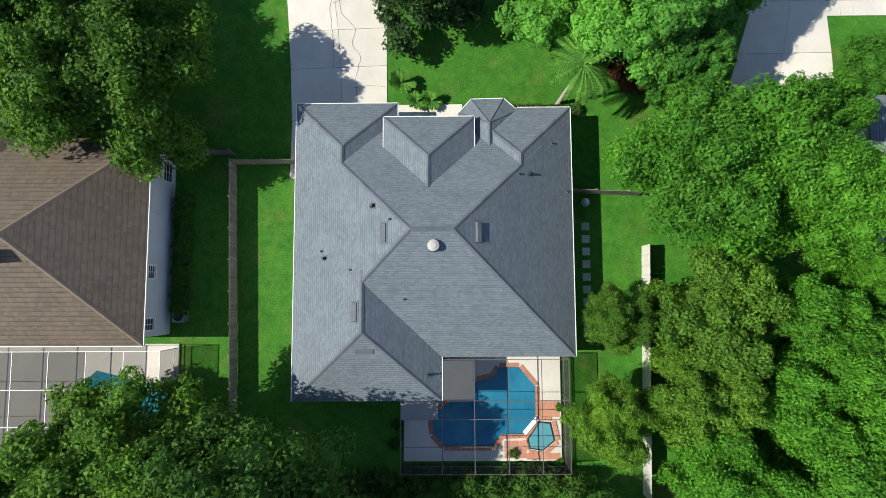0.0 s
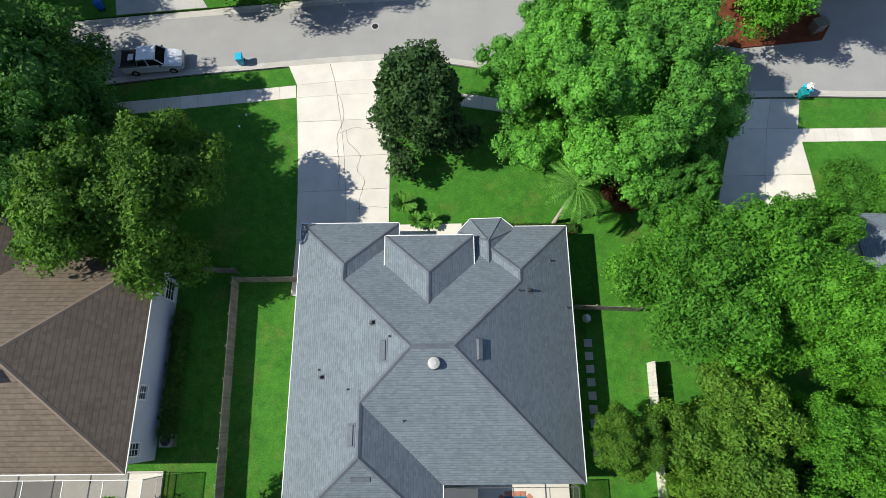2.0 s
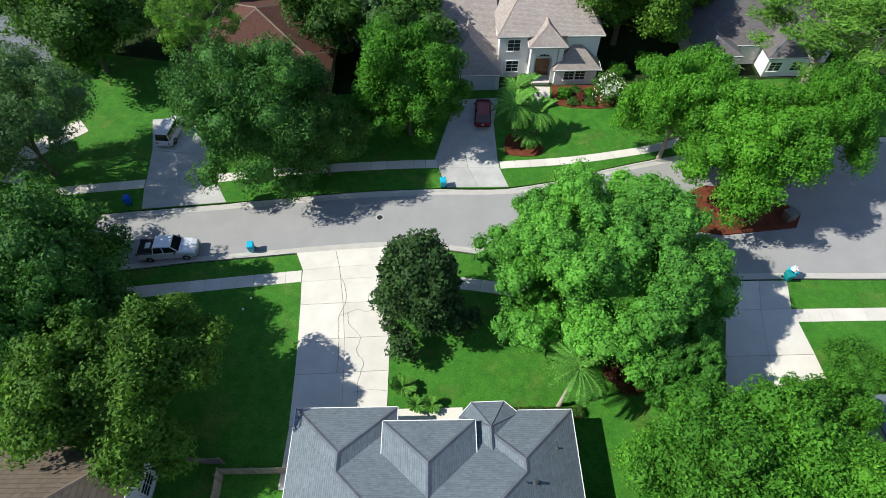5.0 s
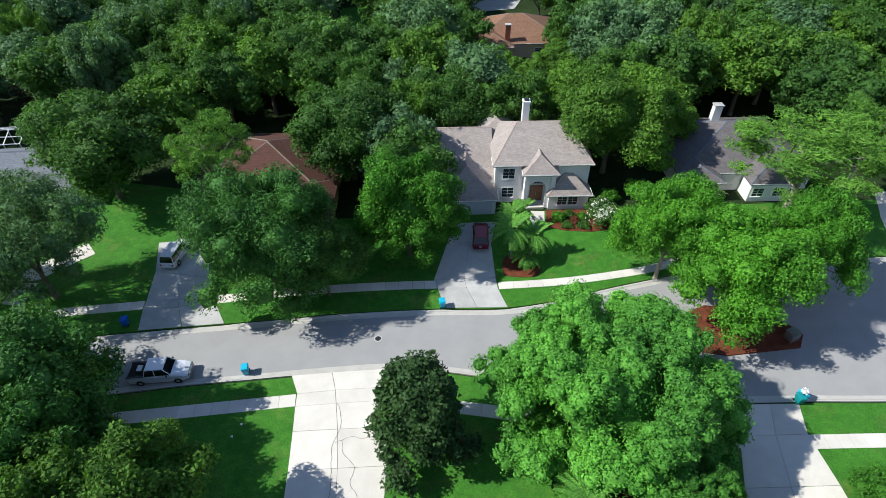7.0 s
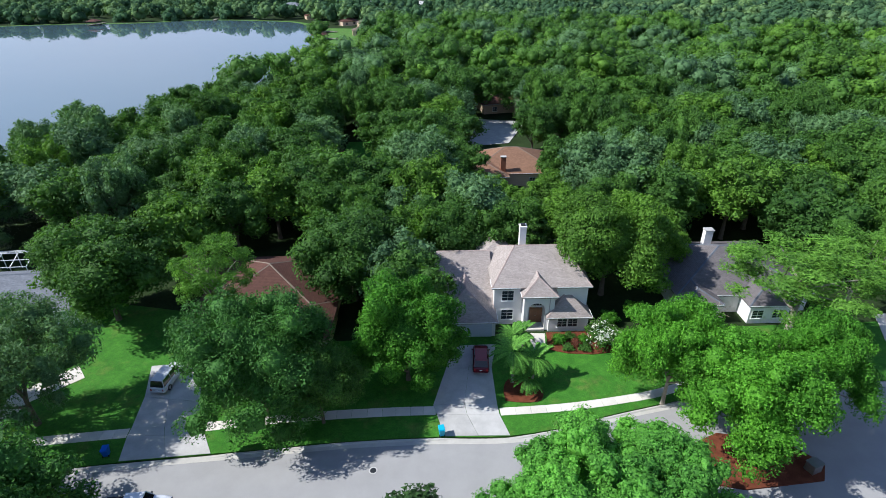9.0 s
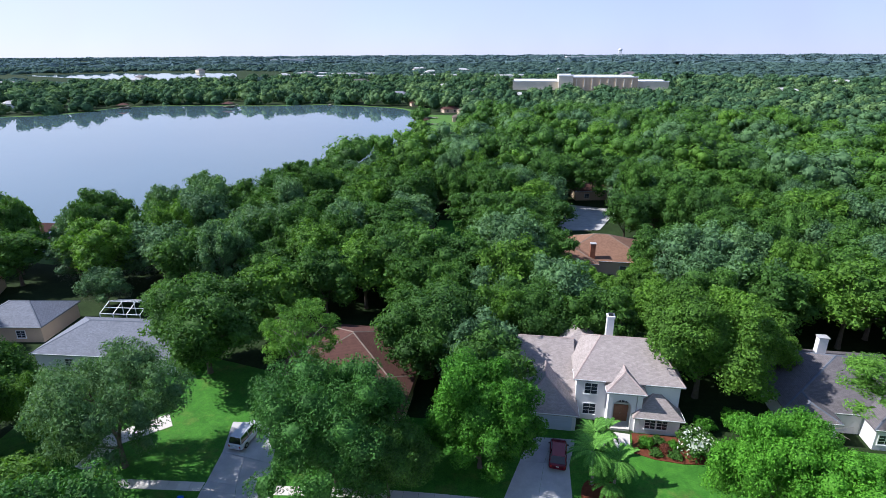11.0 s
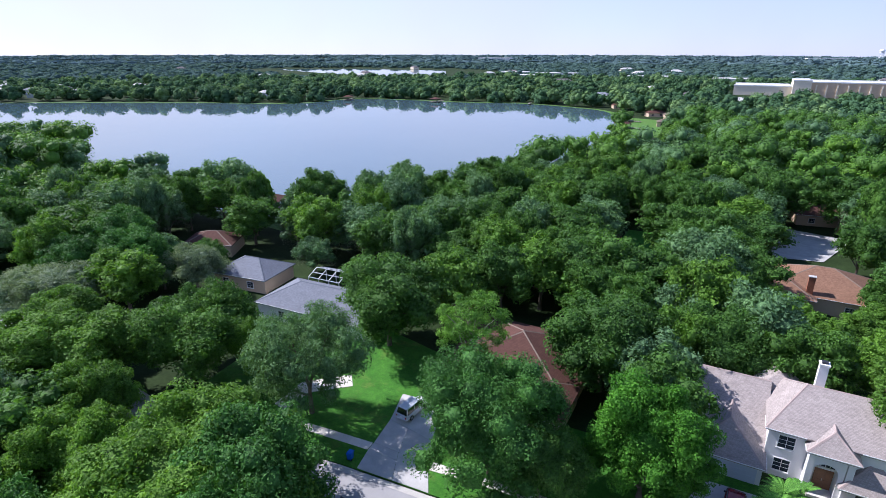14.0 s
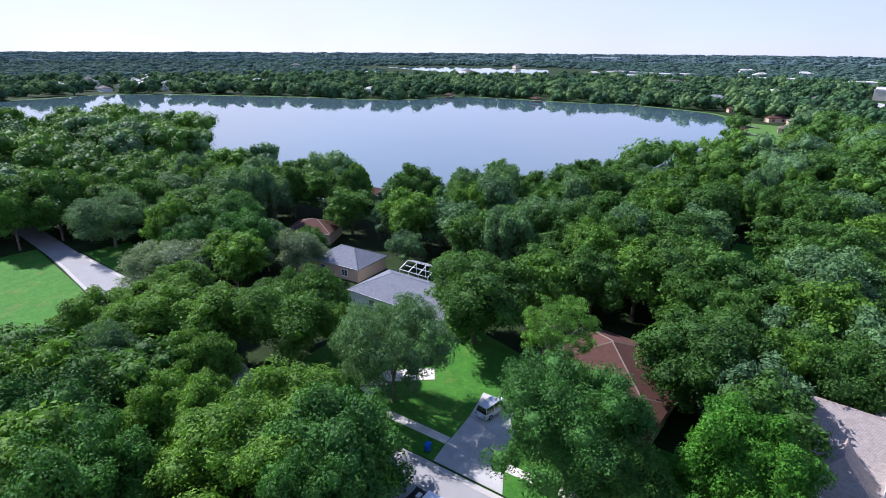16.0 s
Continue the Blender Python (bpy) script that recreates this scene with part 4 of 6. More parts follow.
def trunk_mesh(name, lobes, base, r0, mat, r, lean=(0, 0), limbs=9):
    v, f = [], []

    def add(pts, rad, sides):
        tv, tf = tube(pts, rad, sides)
        o = len(v)
        v.extend(tv)
        f.extend([tuple(i + o for i in q) for q in tf])
    top = (lean[0], lean[1], base * 1.25)
    add([(0, 0, -0.3), (lean[0] * 0.15, lean[1] * 0.15, 0.4), (lean[0] * 0.6, lean[1] * 0.6, base * 0.7), top], [r0 * 1.35, r0, r0 * 0.8, r0 * 0.55], 10)
    for i in r.choice(len(lobes), min(limbs, len(lobes)), replace=False):
        c = np.array(lobes[i][0])
        s = np.array(top) * r.uniform(0.6, 1.0)
        mid = (s + c) / 2 + r.normal(size=3) * 0.08 * np.linalg.norm(c - s) + (0, 0, 0.1 * np.linalg.norm(c - s))
        add([s, mid, c], [r0 * 0.45, r0 * 0.28, r0 * 0.08], 6)
    return mesh(name, v, f, mat, True)


class Kind:
    """A kind of tree, built once: the meshes of its trunk and crown for a crown of the given radius."""

    def __init__(self, name, radius, height, base, leaves, size, mat, n=22, lobe=0.33, flat=0.8, cone=0.0, seed=1, trunk=0.28, bark=None, jitter=1.0, aspect=0.55, moss=False, up=0.35, knob=6, shell=(0.74, 1.07), inner=0.06, solid=0.62, heart=0.8, tuft=0.42, hard=False):
        r = np.random.default_rng(seed)
        lob = lobes_of(r, n, radius, height, base, lobe, flat, cone)
        self.radius, self.height, self.name, self.lob = radius, height, name, lob
        mid = (base + height) / 2
        core = [((0, 0, mid), (radius * 0.62, radius * 0.62, (height - base) * 0.36))]
        kn = knobs(r, lob, knob, tuft)
        lumps = [(c, tuple(v * solid for v in q), 1) for c, q in lob]
        if hard:
            lumps += [(c, tuple(v * solid for v in q), 1) for c, q in kn]
        if heart:
            lumps.append((core[0][0], tuple(v * heart for v in core[0][1]), 2))
        self.crown = crown_mesh("crown", [(c, tuple(v * 0.9 for v in q)) for c, q in lob] + kn + core, leaves, size, mat, seed, aspect, jitter, shell, up, inner, lumps)
        self.trunk = trunk_mesh("trunk", lob, base, trunk, bark or M_BARK, r)
        self.moss = None
        if moss:
            ml = [((c[0] * 1.02, c[1] * 1.02, c[2] - q[2] * 1.1), (q[0] * 0.7, q[1] * 0.7, q[2] * 1.2)) for c, q in lob[: n * 2 // 3]]
            self.moss = crown_mesh("moss", ml, leaves // 6, size * 0.9, L_MOSS, seed + 5, 0.2, 0.3)

    def plant(self, x, y, radius, height=None, rz=None, label="", category="tree", group="", name="tree"):
        s = radius / self.radius
        sz = height / self.height if height else s
        o = root(name, label, category, (x, y, 0.05), random.uniform(0, 360) if rz is None else rz, group)
        o.scale = (s, s, sz)
        piece("trunk", self.trunk, o)
        piece("crown", self.crown, o)
        if self.moss:
            tagged(piece("moss", self.moss, o, "hanging grey moss"), kind="stuff")
        return o


OAK1 = Kind("oak", 7, 12, 3.0, 34000, 0.165, L_OAK, 34, 0.30, 0.75, seed=3)
OAK2 = Kind("oak", 7, 12, 3.2, 34000, 0.165, L_OAK, 30, 0.33, 0.75, seed=4)
GREY = Kind("grey oak", 7, 11, 2.4, 42000, 0.125, L_OAKGREY, 40, 0.25, 0.85, seed=5, aspect=0.4, solid=0.45, heart=0)
SILVER = Kind("silvery oak", 7, 10, 3.0, 28000, 0.15, L_SILVER, 36, 0.28, 0.75, seed=25, aspect=0.4, solid=0.5)
CAMPHOR = Kind("camphor", 9, 12.5, 1.5, 110000, 0.12, L_CAMPHOR, 110, 0.175, 0.95, seed=6, jitter=0.5, up=0.8, knob=13, shell=(0.82, 1.08), inner=0.0, solid=0.72, heart=0.9, tuft=0.36, hard=True)
MAGNOLIA = Kind("magnolia", 4, 11, 0.8, 24000, 0.15, L_MAGNOLIA, 46, 0.27, 0.9, cone=0.72, seed=7)
BIGOAK = Kind("broad oak", 11, 14, 2.0, 80000, 0.17, L_OLIVE, 70, 0.2, 0.85, seed=29)
DARK = Kind("dark oak", 7, 12, 1.4, 36000, 0.165, L_DARK, 32, 0.30, 0.8, seed=23)
BRIGHT = Kind("sweetgum", 6, 12, 1.0, 46000, 0.135, L_BRIGHT, 36, 0.27, 0.9, seed=8)
ELM = Kind("elm", 7, 12, 3, 56000, 0.135, L_BRIGHT, 44, 0.26, 0.75, seed=9, bark=M_PALEBARK)
OLIVE = Kind("olive oak", 6, 11, 2.5, 44000, 0.14, L_OLIVE, 36, 0.27, 0.85, seed=10)
PINE = Kind("pine", 5, 17, 8.5, 16000, 0.17, L_PINE, 40, 0.2, 0.5, seed=11, aspect=0.22, bark=M_PALEBARK, trunk=0.24, heart=0, solid=0.35, jitter=1.2)
FRONT = Kind("front oak", 9, 15, 1.2, 66000, 0.135, L_DARK, 52, 0.25, 0.95, seed=33)
MID1 = Kind("oak", 6, 12, 3, 7500, 0.235, L_OAK, 24, 0.31, 0.8, knob=4, seed=12)
MID2 = Kind("oak", 6, 13, 3.5, 7500, 0.235, L_OAK, 28, 0.28, 0.85, knob=4, seed=13)
MID3 = Kind("mossy oak", 6, 12, 3, 7500, 0.23, L_OAKGREY, 24, 0.30, 0.85, knob=4, seed=14, moss=True)
MID4 = Kind("olive oak", 6, 12, 3, 7500, 0.235, L_OLIVE, 28, 0.28, 0.85, knob=4, seed=15)
SHRUB = Kind("shrub", 1.2, 1.4, 0.1, 1710, 0.080, L_BRIGHT, 10, 0.45, 0.8, seed=16, trunk=0.05)
SHRUBD = Kind("shrub", 1.2, 1.4, 0.1, 1710, 0.080, L_OAK, 10, 0.45, 0.8, seed=17, trunk=0.05)
SHRUBR = Kind("shrub", 1.2, 1.6, 0.1, 1710, 0.080, L_RED, 10, 0.45, 0.8, seed=18, trunk=0.05)
HEDGE = Kind("round bush", 3.4, 3.6, 0.2, 18000, 0.073, L_BRIGHT, 40, 0.32, 0.8, seed=19, trunk=0.1)

CAMPHOR.plant(13.8, 26.0, 10.0, 12.5, 20, "broad camphor tree with bright green clumped crown")
CAMPHOR.plant(18.5, 17.2, 3.2, 8.0, 200, "small bright green camphor tree beside a larger one")
MAGNOLIA.plant(-2.0, 24.7, 5.4, 11.0, 0, "dark glossy magnolia tree with a pointed crown")
OLIVE.plant(-24.2, 16.0, 7.4, 12.8, 30, "grey-green oak beside the driveway lawn")
DARK.plant(-34.0, 26.0, 8.0, 14.5, 10, "dark oak over the sidewalk")
DARK.plant(-30.5, 20.5, 5.5, 13.5, 80, "dark oak in the side garden")
BIGOAK.plant(-41.8, 24.6, 11.9, 12.5, 40, "very broad green oak near the street bend")
ELM.plant(19.6, 8.8, 7.3, 12.5, 15, "broad bright green elm beside the fence")
ELM.plant(26.7, 7.0, 5.1, 12.0, 140, "bright green elm over the side yard")
BRIGHT.plant(26.1, 12.8, 3.6, 10.5, 40, "bright green elm over the side yard")
OLIVE.plant(12.5, -1.8, 2.6, 8.6, 15, "olive green oak over the white fence")
OLIVE.plant(18.6, -1.5, 4.8, 11.5, 80, "green oak behind the white fence")
OLIVE.plant(17.4, -7.3, 3.7, 11.0, 200, "green oak behind the white fence")
OLIVE.plant(11.7, -9.1, 3.1, 8.8, 95, "small olive green tree beside the pool cage")
BRIGHT.plant(24.6, -1.7, 3.6, 11.5, 15, "bright green tree in the next garden")
BRIGHT.plant(27.8, -5.0, 4.4, 12.2, 60, "bright green tree in the next garden")
BRIGHT.plant(23.4, -6.9, 4.2, 11.5, 100, "bright green tree in the next garden")
BRIGHT.plant(26.6, -11.2, 4.9, 12.2, 60, "green oak by a hidden roof")
BRIGHT.plant(19.1, -12.0, 4.3, 10.8, 160, "green oak behind the white fence")
BRIGHT.plant(30.3, 0.6, 2.5, 10.0, 20, "bright green tree in front of a grey roof")
OLIVE.plant(-22.5, -12.0, 7.2, 12.5, 50, "olive green tree over the back fence")
OAK2.plant(-13.6, -13.2, 6.6, 15.5, 60, "dark green tree behind the back lawn")
OAK1.plant(-30.5, -16.0, 5.9, 9.2, 200, "green tree behind the neighbour's pool")
# trees mostly out of view, added to shade the end of the garden
for x, y, rr in ((-6.8, -18.5, 4.5), (2.0, -20.3, 4), (9.8, -19.2, 4.5), (-40.1, -19.2, 6), (16.5, -22.1, 5.5), (26.7, -20.0, 6)):
    OAK2.plant(x, y, rr, 8, None, "dark green tree added behind the back garden to shade it")
HEDGE.plant(35.2, 17.8, 3.8, 3.6, 0, "large rounded bright green clipped bush", "bush", name="bush")
ELM.plant(25.0, 45.2, 6.1, 13.5, 15, "green elm on the mulch island")
ELM.plant(30.2, 39.0, 7.2, 13.0, 100, "large green elm on the mulch island")
ELM.plant(39.3, 42.9, 5.5, 13.0, 40, "green elm over the end of the street")
PINE.plant(43.0, 53.5, 9.5, 15.5, 10, "tall pine with open crown and pale limbs")
PINE.plant(53.0, 58.0, 7.0, 15.0, 80, "tall pine beside a grey roof")
FRONT.plant(-19.1, 44.8, 8.8, 15.0, 10, "large dark oak on the front lawn")
OAK2.plant(-12.8, 43.4, 4.7, 10.1, 70, "dark oak leaning over the sidewalk")
PINE.plant(-26.1, 54.9, 5.1, 17.0, 60, "tall pine rising behind a dark oak")
BRIGHT.plant(-3.8, 50.0, 6.3, 13.8, 25, "yellow-green sweetgum beside a driveway")
OAK1.plant(-12.4, 67.5, 9.2, 14.0, 120, "rounded oak between two houses")
OAK2.plant(1.5, 75.6, 7.4, 12.2, 33, "grey-green oak behind a house")
OLIVE.plant(24.2, 67.9, 8.9, 16.0, 30, "tall yellow-green tree behind a house")
OLIVE.plant(31.1, 72.4, 6.5, 12.0, 80, "green tree between two roofs")
OAK1.plant(-45.2, 63.5, 9.8, 15.0, 10, "broad dark oak in front of a blue-grey roof")
GREY.plant(-44.2, 44.0, 8.1, 15.0, 75, "grey-green oak with several stems")
SILVER.plant(-100.3, 41.5, 9.5, 10.5, 60, "silvery oak by the street bend")
OAK1.plant(-63.5, 40.8, 8.6, 13.0, 60, "dark oak over the street")
OLIVE.plant(-73.5, 31.8, 9.5, 12.5, 60, "dark oak over the street")
DARK.plant(-61.7, 11.1, 8.1, 13.0, 60, "dark oak in a shaded garden")
OLIVE.plant(-54.5, 20.8, 6.0, 11.4, 60, "yellow-green tree in a shaded garden")
DARK.plant(-50.9, 9.3, 7.1, 13.0, 160, "dark oak in a shaded garden")
GREY.plant(-71.3, 18.2, 6.5, 11.9, 130, "grey-green oak beside the sunny lawn")
OLIVE.plant(-54.5, 46.0, 4.3, 10.0, 30, "yellow-green tree in front of a blue-grey roof")
OLIVE.plant(-60.8, 25.8, 5.6, 12.0, 210, "olive green tree behind the brown roof")
OAK2.plant(-65.4, 46.8, 6.1, 13.0, 90, "dark oak in front of a blue-grey roof")
SILVER.plant(-90.4, 62.6, 6.2, 9.5, 20, "pale grey-green tree beside a roof")
for x, y in ((-97, 60), (-106, 66), (-76, 81)):
    MID3.plant(x, y, 4.6, 8.0, None, "small grey-green tree beside the roofs")
for x, y, rr, h in ((-80, 24, 8, 12.5), (-84, 35, 7.5, 12), (-100, 57, 7.5, 13), (-108, 50, 7, 12), (-112, 62, 8, 14)):
    (DARK if x < -86 else OLIVE).plant(x, y, rr, h, None, "green oak close to the blue-grey roofs")
OAK2.plant(-94.3, 68.7, 4.6, 8.0, 20, "dark oak before a small red roof")
GREY.plant(-137.2, 45.1, 9.8, 13.0, 120, "broad grey-green oak beyond the street")

# the wood behind the houses: single trees near, one mass beyond
CLEAR = [((-36.38, 55.16), (-11.51, 78.63)), ((-0.91, 55.18), (24.07, 73.63)), ((30.70, 56.98), (55.57, 79.39)), ((3.07, 83), (29.29, 128.92)), ((8, 134), (27, 164)), ((-98, 55), (-44, 84)), ((-60, 44), (-36, 58)), ((-114.83, 72.16), (-98.57, 86.96)),
         ((-152.13, 1.90), (-74.39, 49.15)), ((-216.10, 28.42), (-194.43, 47.44)), ((13.53, 173.19), (30.89, 185.99)), ((-27.66, 107.72), (-11.26, 147.87)), ((-46.20, -23.55), (36.39, 44.47)), ((-66.06, 29.76), (47.97, 46.70)), ((31.54, -2.27), (52.89, 16.05)), ((-13.09, 43.45), (23.48, 56.78)), ((-36.15, 38.18), (-25.71, 54.52)),
         ((-30, 560), (165, 750))]
PLANTED = [(o.location.x, o.location.y, o.scale.x * 5) for o in bpy.data.objects if o.name.startswith("tree") and not o.parent]


def by_docks(x, y):
    """The open bank with houses and docks at the end of the lake."""
    return 240 < math.hypot(x, y) < 436 and 6.6 < math.degrees(math.atan2(-x, y)) < 11.2


lake_near, lake_far = grown(LAKE, 2.5), grown(LAKE, 7)
rng = random.Random(5)
spots = []
y = -30.0
while y < 330:
    x = -340.0
    while x < 330:
        px_, py_ = x + rng.uniform(-3.2, 3.2), y + rng.uniform(-3.2, 3.2)
        x += 8.6
        ang = math.degrees(math.atan2(-px_, py_))
        if not (-46 < ang < 86) or math.hypot(px_, py_) > 340 or math.hypot(px_, py_) < 48:
            continue
        if any(a[0] < px_ < b[0] and a[1] < py_ < b[1] for a, b in CLEAR) or inside(px_, py_, lake_near) or by_docks(px_, py_):
            continue
        if any(math.hypot(px_ - a, py_ - b) < c for a, b, c in PLANTED):
            continue
        spots.append((math.hypot(px_, py_), px_, py_))
    y += 8.6
spots.sort()
for x, y in ((5, 95), (10, 98), (21, 97), (27, 96), (24, 101), (7, 101), (15, 92)):
    MID4.plant(x, y, 4.5, 7.5, None, "small yellow-green tree behind the houses", group="trees of the wood")
for x, y in ((5.2, 106.2), (26.5, 108.5)):
    MID2.plant(x, y, 6.0, 11.5, None, "green oak close to an orange-brown roof", group="trees of the wood")
MIDS = (MID1, MID2, MID3, MID4, MID1, MID2, MID3)
LABELS = {id(MID1): "dark green oak in the dense wood", id(MID2): "tall green oak in the dense wood", id(MID3): "grey-green oak hung with pale moss", id(MID4): "yellow-green tree in the dense wood"}
for d, x, y in spots[:250]:
    kd = MIDS[rng.randrange(7)]
    kd.plant(x, y, rng.uniform(4.6, 8.4), rng.uniform(10.5, 14) + min(4.0, d * 0.025) * rng.random(), rng.uniform(0, 360), LABELS[id(kd)], group="trees of the wood")


def wood(name, places, leaves, size, mat, label, seed, clumps=6, jitter=0.45, flat=0.9):
    """Many far trees as one mass: each is a few clumps of leaves."""
    r = np.random.default_rng(seed)
    lob = []
    for x, y, rad, h in places:
        for i in range(clumps):
            w = i * 6.3 / (clumps - 1) + r.uniform(0, 0.8)
            k = rad * (r.uniform(0.45, 0.75) if i else 0.0)
            q = rad * r.uniform(0.9, 1.4) * 1.1 / clumps ** 0.5
            lob.append(((x + k * math.cos(w), y + k * math.sin(w), h - q * flat * (0.9 + (1.9 * r.random() if i else 0))), (q, q, q * flat)))
        lob.append(((x, y, h * 0.4), (rad * 0.8, rad * 0.8, h * 0.4)))
    me = crown_mesh(name, lob, leaves * len(places), size, mat, seed, 0.7, jitter, (0.8, 1.12), 0.7, 0.0, [(c, tuple(v * 0.78 for v in q), 1) for c, q in lob])
    return tagged(piece(name, me), label, "trees", kind="stuff")


beyond = [(x, y, rng.uniform(4.5, 9.0), rng.uniform(8.0, 20)) for d, x, y in spots[250:] if rng.random() > 0.2]
for i, (mat, tone) in enumerate(((L_OAK, "dark green"), (L_OLIVE, "yellow-green"), (L_OAKGREY, "grey-green"), (L_OAK, "green"))):
    wood("wood_beyond", beyond[i::4], 1150, 0.40, mat, tone + " canopy of the wood beyond the houses", 31 + i, 10, 0.7)


# the houses across the lake stand in gaps of the woods
SHORE_HOUSES = ((-673.42, 312.79), (-752.79, 308.42), (-776.49, 211.19), (-791.84, 270.33), (-699.60, 362.42), (-645.35, 416.40), (-595.39, 382.55), (-626.61, 457.97), (-680.46, 437.21), (-734.84, 373.58), (-747.00, 255.83), (-703.87, 276.73), (-661.47, 238.68),
             (-595.38, 557.27), (-497.35, 509.94), (-551.59, 457.03), (-444.83, 423.53), (-654.72, 351.14), (-639.31, 297.35), (-810.38, 331.66), (-853.77, 289.33), (-874.16, 375.33),
             (-132.34, 558.95), (-88.40, 644.15), (-56.79, 600.87), (-206.01, 667.07), (-14.46, 557.46), (-226.38, 753.09), (-440.72, 755.79), (-355.78, 690.40))
SHORE_GAPS = [(x, y, math.hypot(x, y)) for x, y in SHORE_HOUSES]
LAKE2_OPEN = grown(LAKE2, 130)


def in_gap(x, y):
    if by_docks(x, y):
        return True
    for a, b, d in SHORE_GAPS:
        along = ((a - x) * a + (b - y) * b) / d
        if -10 < along < 48 and abs((a - x) * b - (b - y) * a) / d < 13:
            return True
    return False


def ring(r0, r1, step, rad, h, lo=-48, hi=88):
    out = []
    d = r0
    while d < r1:
        st = step * (0.6 + d / r0 * 0.4)
        a = lo
        while a < hi:
            aa, dd = math.radians(a + rng.uniform(-0.5, 0.5) * math.degrees(st / d)), d + rng.uniform(-0.5, 0.5) * st
            x, y = -dd * math.sin(aa), dd * math.cos(aa)
            a += math.degrees(st / d)
            if inside(x, y, lake_far) or inside(x, y, LAKE2_OPEN) or in_gap(x, y) or any(p[0] < x < q[0] and p[1] < y < q[1] for p, q in CLEAR) or rng.random() < 0.12:
                continue
            out.append((x, y, rad * rng.uniform(0.7, 1.25), h * rng.uniform(0.75, 1.2)))
        d += st
    return out


far_trees = ring(340, 900, 12.5, 8.0, 13)
rng.shuffle(far_trees)
third = len(far_trees) // 3
# the haze over these woods comes from their leaf colours
wood("far_wood", far_trees[third:], 170, 1.0, L_FAR_HAZED, "far green woods round the lake, leaf colour lightened for haze", 42, 7, 0.5)
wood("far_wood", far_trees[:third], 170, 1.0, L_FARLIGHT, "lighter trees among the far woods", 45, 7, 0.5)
wood("distant_wood", ring(900, 2000, 30, 19, 9), 60, 2.4, L_DISTANT_HAZED, "distant woods with haze put into their leaf colour", 43, 6, 0.25, 0.45)
wood("horizon_wood", ring(2000, 4900, 110, 85, 11), 40, 8.0, L_HORIZON_HAZED, "woods along the horizon, bluish from haze put into their colour", 44, 6, 0.12, 0.12)

# ---- pools and screen cages ----
from mathutils.geometry import tessellate_polygon


def deck_with_hole(name, outer, hole, z0, z1, mat, parent, label=""):
    rings = [[Vector((x, y, z1)) for x, y in outer], [Vector((x, y, z1)) for x, y in hole]]
    tris = tessellate_polygon(rings)
    v = [tuple(p) for p in rings[0] + rings[1]]
    no, nh = len(outer), len(hole)
    f = [tuple(t) for t in tris]
    low = [(x, y, z0) for x, y, _ in v]
    v += low
    n = no + nh
    f += [(i, (i + 1) % no, n + (i + 1) % no, n + i) for i in range(no)]
    f += [(no + i, no + (i + 1) % nh, n + no + (i + 1) % nh, n + no + i) for i in range(nh)]
    return piece(name, mesh(name, v, f, mat), parent, label)


def coping(poly, width, z, parent, mat, step=0.42):
    """Bricks laid round a pool's edge."""
    for i, p in enumerate(poly):
        a, b = Vector((*p, 0)), Vector((*poly[(i + 1) % len(poly)], 0))
        d = (b - a)
        n = max(1, round(d.length / step))
        u = d.normalized()
        nr = Vector((u.y, -u.x, 0)) * width
        for j in range(n):
            s, e = a + d * (j / n) + u * 0.012, a + d * ((j + 1) / n) - u * 0.012
            prism("coping_brick", [(s.x, s.y), (s.x + nr.x, s.y + nr.y), (e.x + nr.x, e.y + nr.y), (e.x, e.y)], z - 0.12, z + random.uniform(0, 0.008), mat, parent)


pool_edge = [(-2.1, -7.1), (-2.0, -8.5), (-1.2, -9.4), (2.5, -9.4), (3.1, -8.55), (4.9, -8.5), (5.7, -7.6), (5.7, -5.0), (4.5, -3.55), (3.0, -3.55), (2.5, -4.3), (1.3, -4.6), (0.2, -5.5)]
spa_edge = [(5.05, -8.9), (5.2, -9.6), (6.2, -9.75), (7.1, -9.0), (6.8, -7.65), (5.95, -7.6)]
P = on_lot(root("swimming_pool", "blue freeform swimming pool with brick coping", "swimming pool"))
deck_with_hole("deck", [(-4.2, -10.5), (7.6, -10.5), (7.6, -2.1), (-1.35, -2.1), (-1.35, -5.2), (-4.2, -5.2)], pool_edge, 0.0, 0.30, M_CONC, P, "pale concrete pool deck")
pw = mesh("water", [(x, y, 0.2) for x, y in pool_edge], [tuple(range(len(pool_edge)))], M_POOL)
piece("water", pw, P)
coping(pool_edge, 0.32, 0.335, P, M_BRICK)
SP = on_lot(root("spa", "raised round spa with turquoise water beside the pool", "spa"))
prism("rim", spa_edge, 0.1, 0.36, M_DARKMETAL, SP)
prism("water", [(6.0 + (x - 6.0) * 0.9, -8.7 + (y + 8.7) * 0.9) for x, y in spa_edge], 0.2, 0.38, surface("spa_water", (0.10, 0.32, 0.36), 0.15, 0.6, 5, 0.06, 0.5, 0, 0), SP)
coping([(6.0 + (x - 6.0) * 1.08, -8.7 + (y + 8.7) * 1.08) for x, y in spa_edge], 0.3, 0.37, SP, M_PAVER)
pv = on_lot(root("paving", "terracotta paved strip between spa and deck", "paving", kind="structure"))
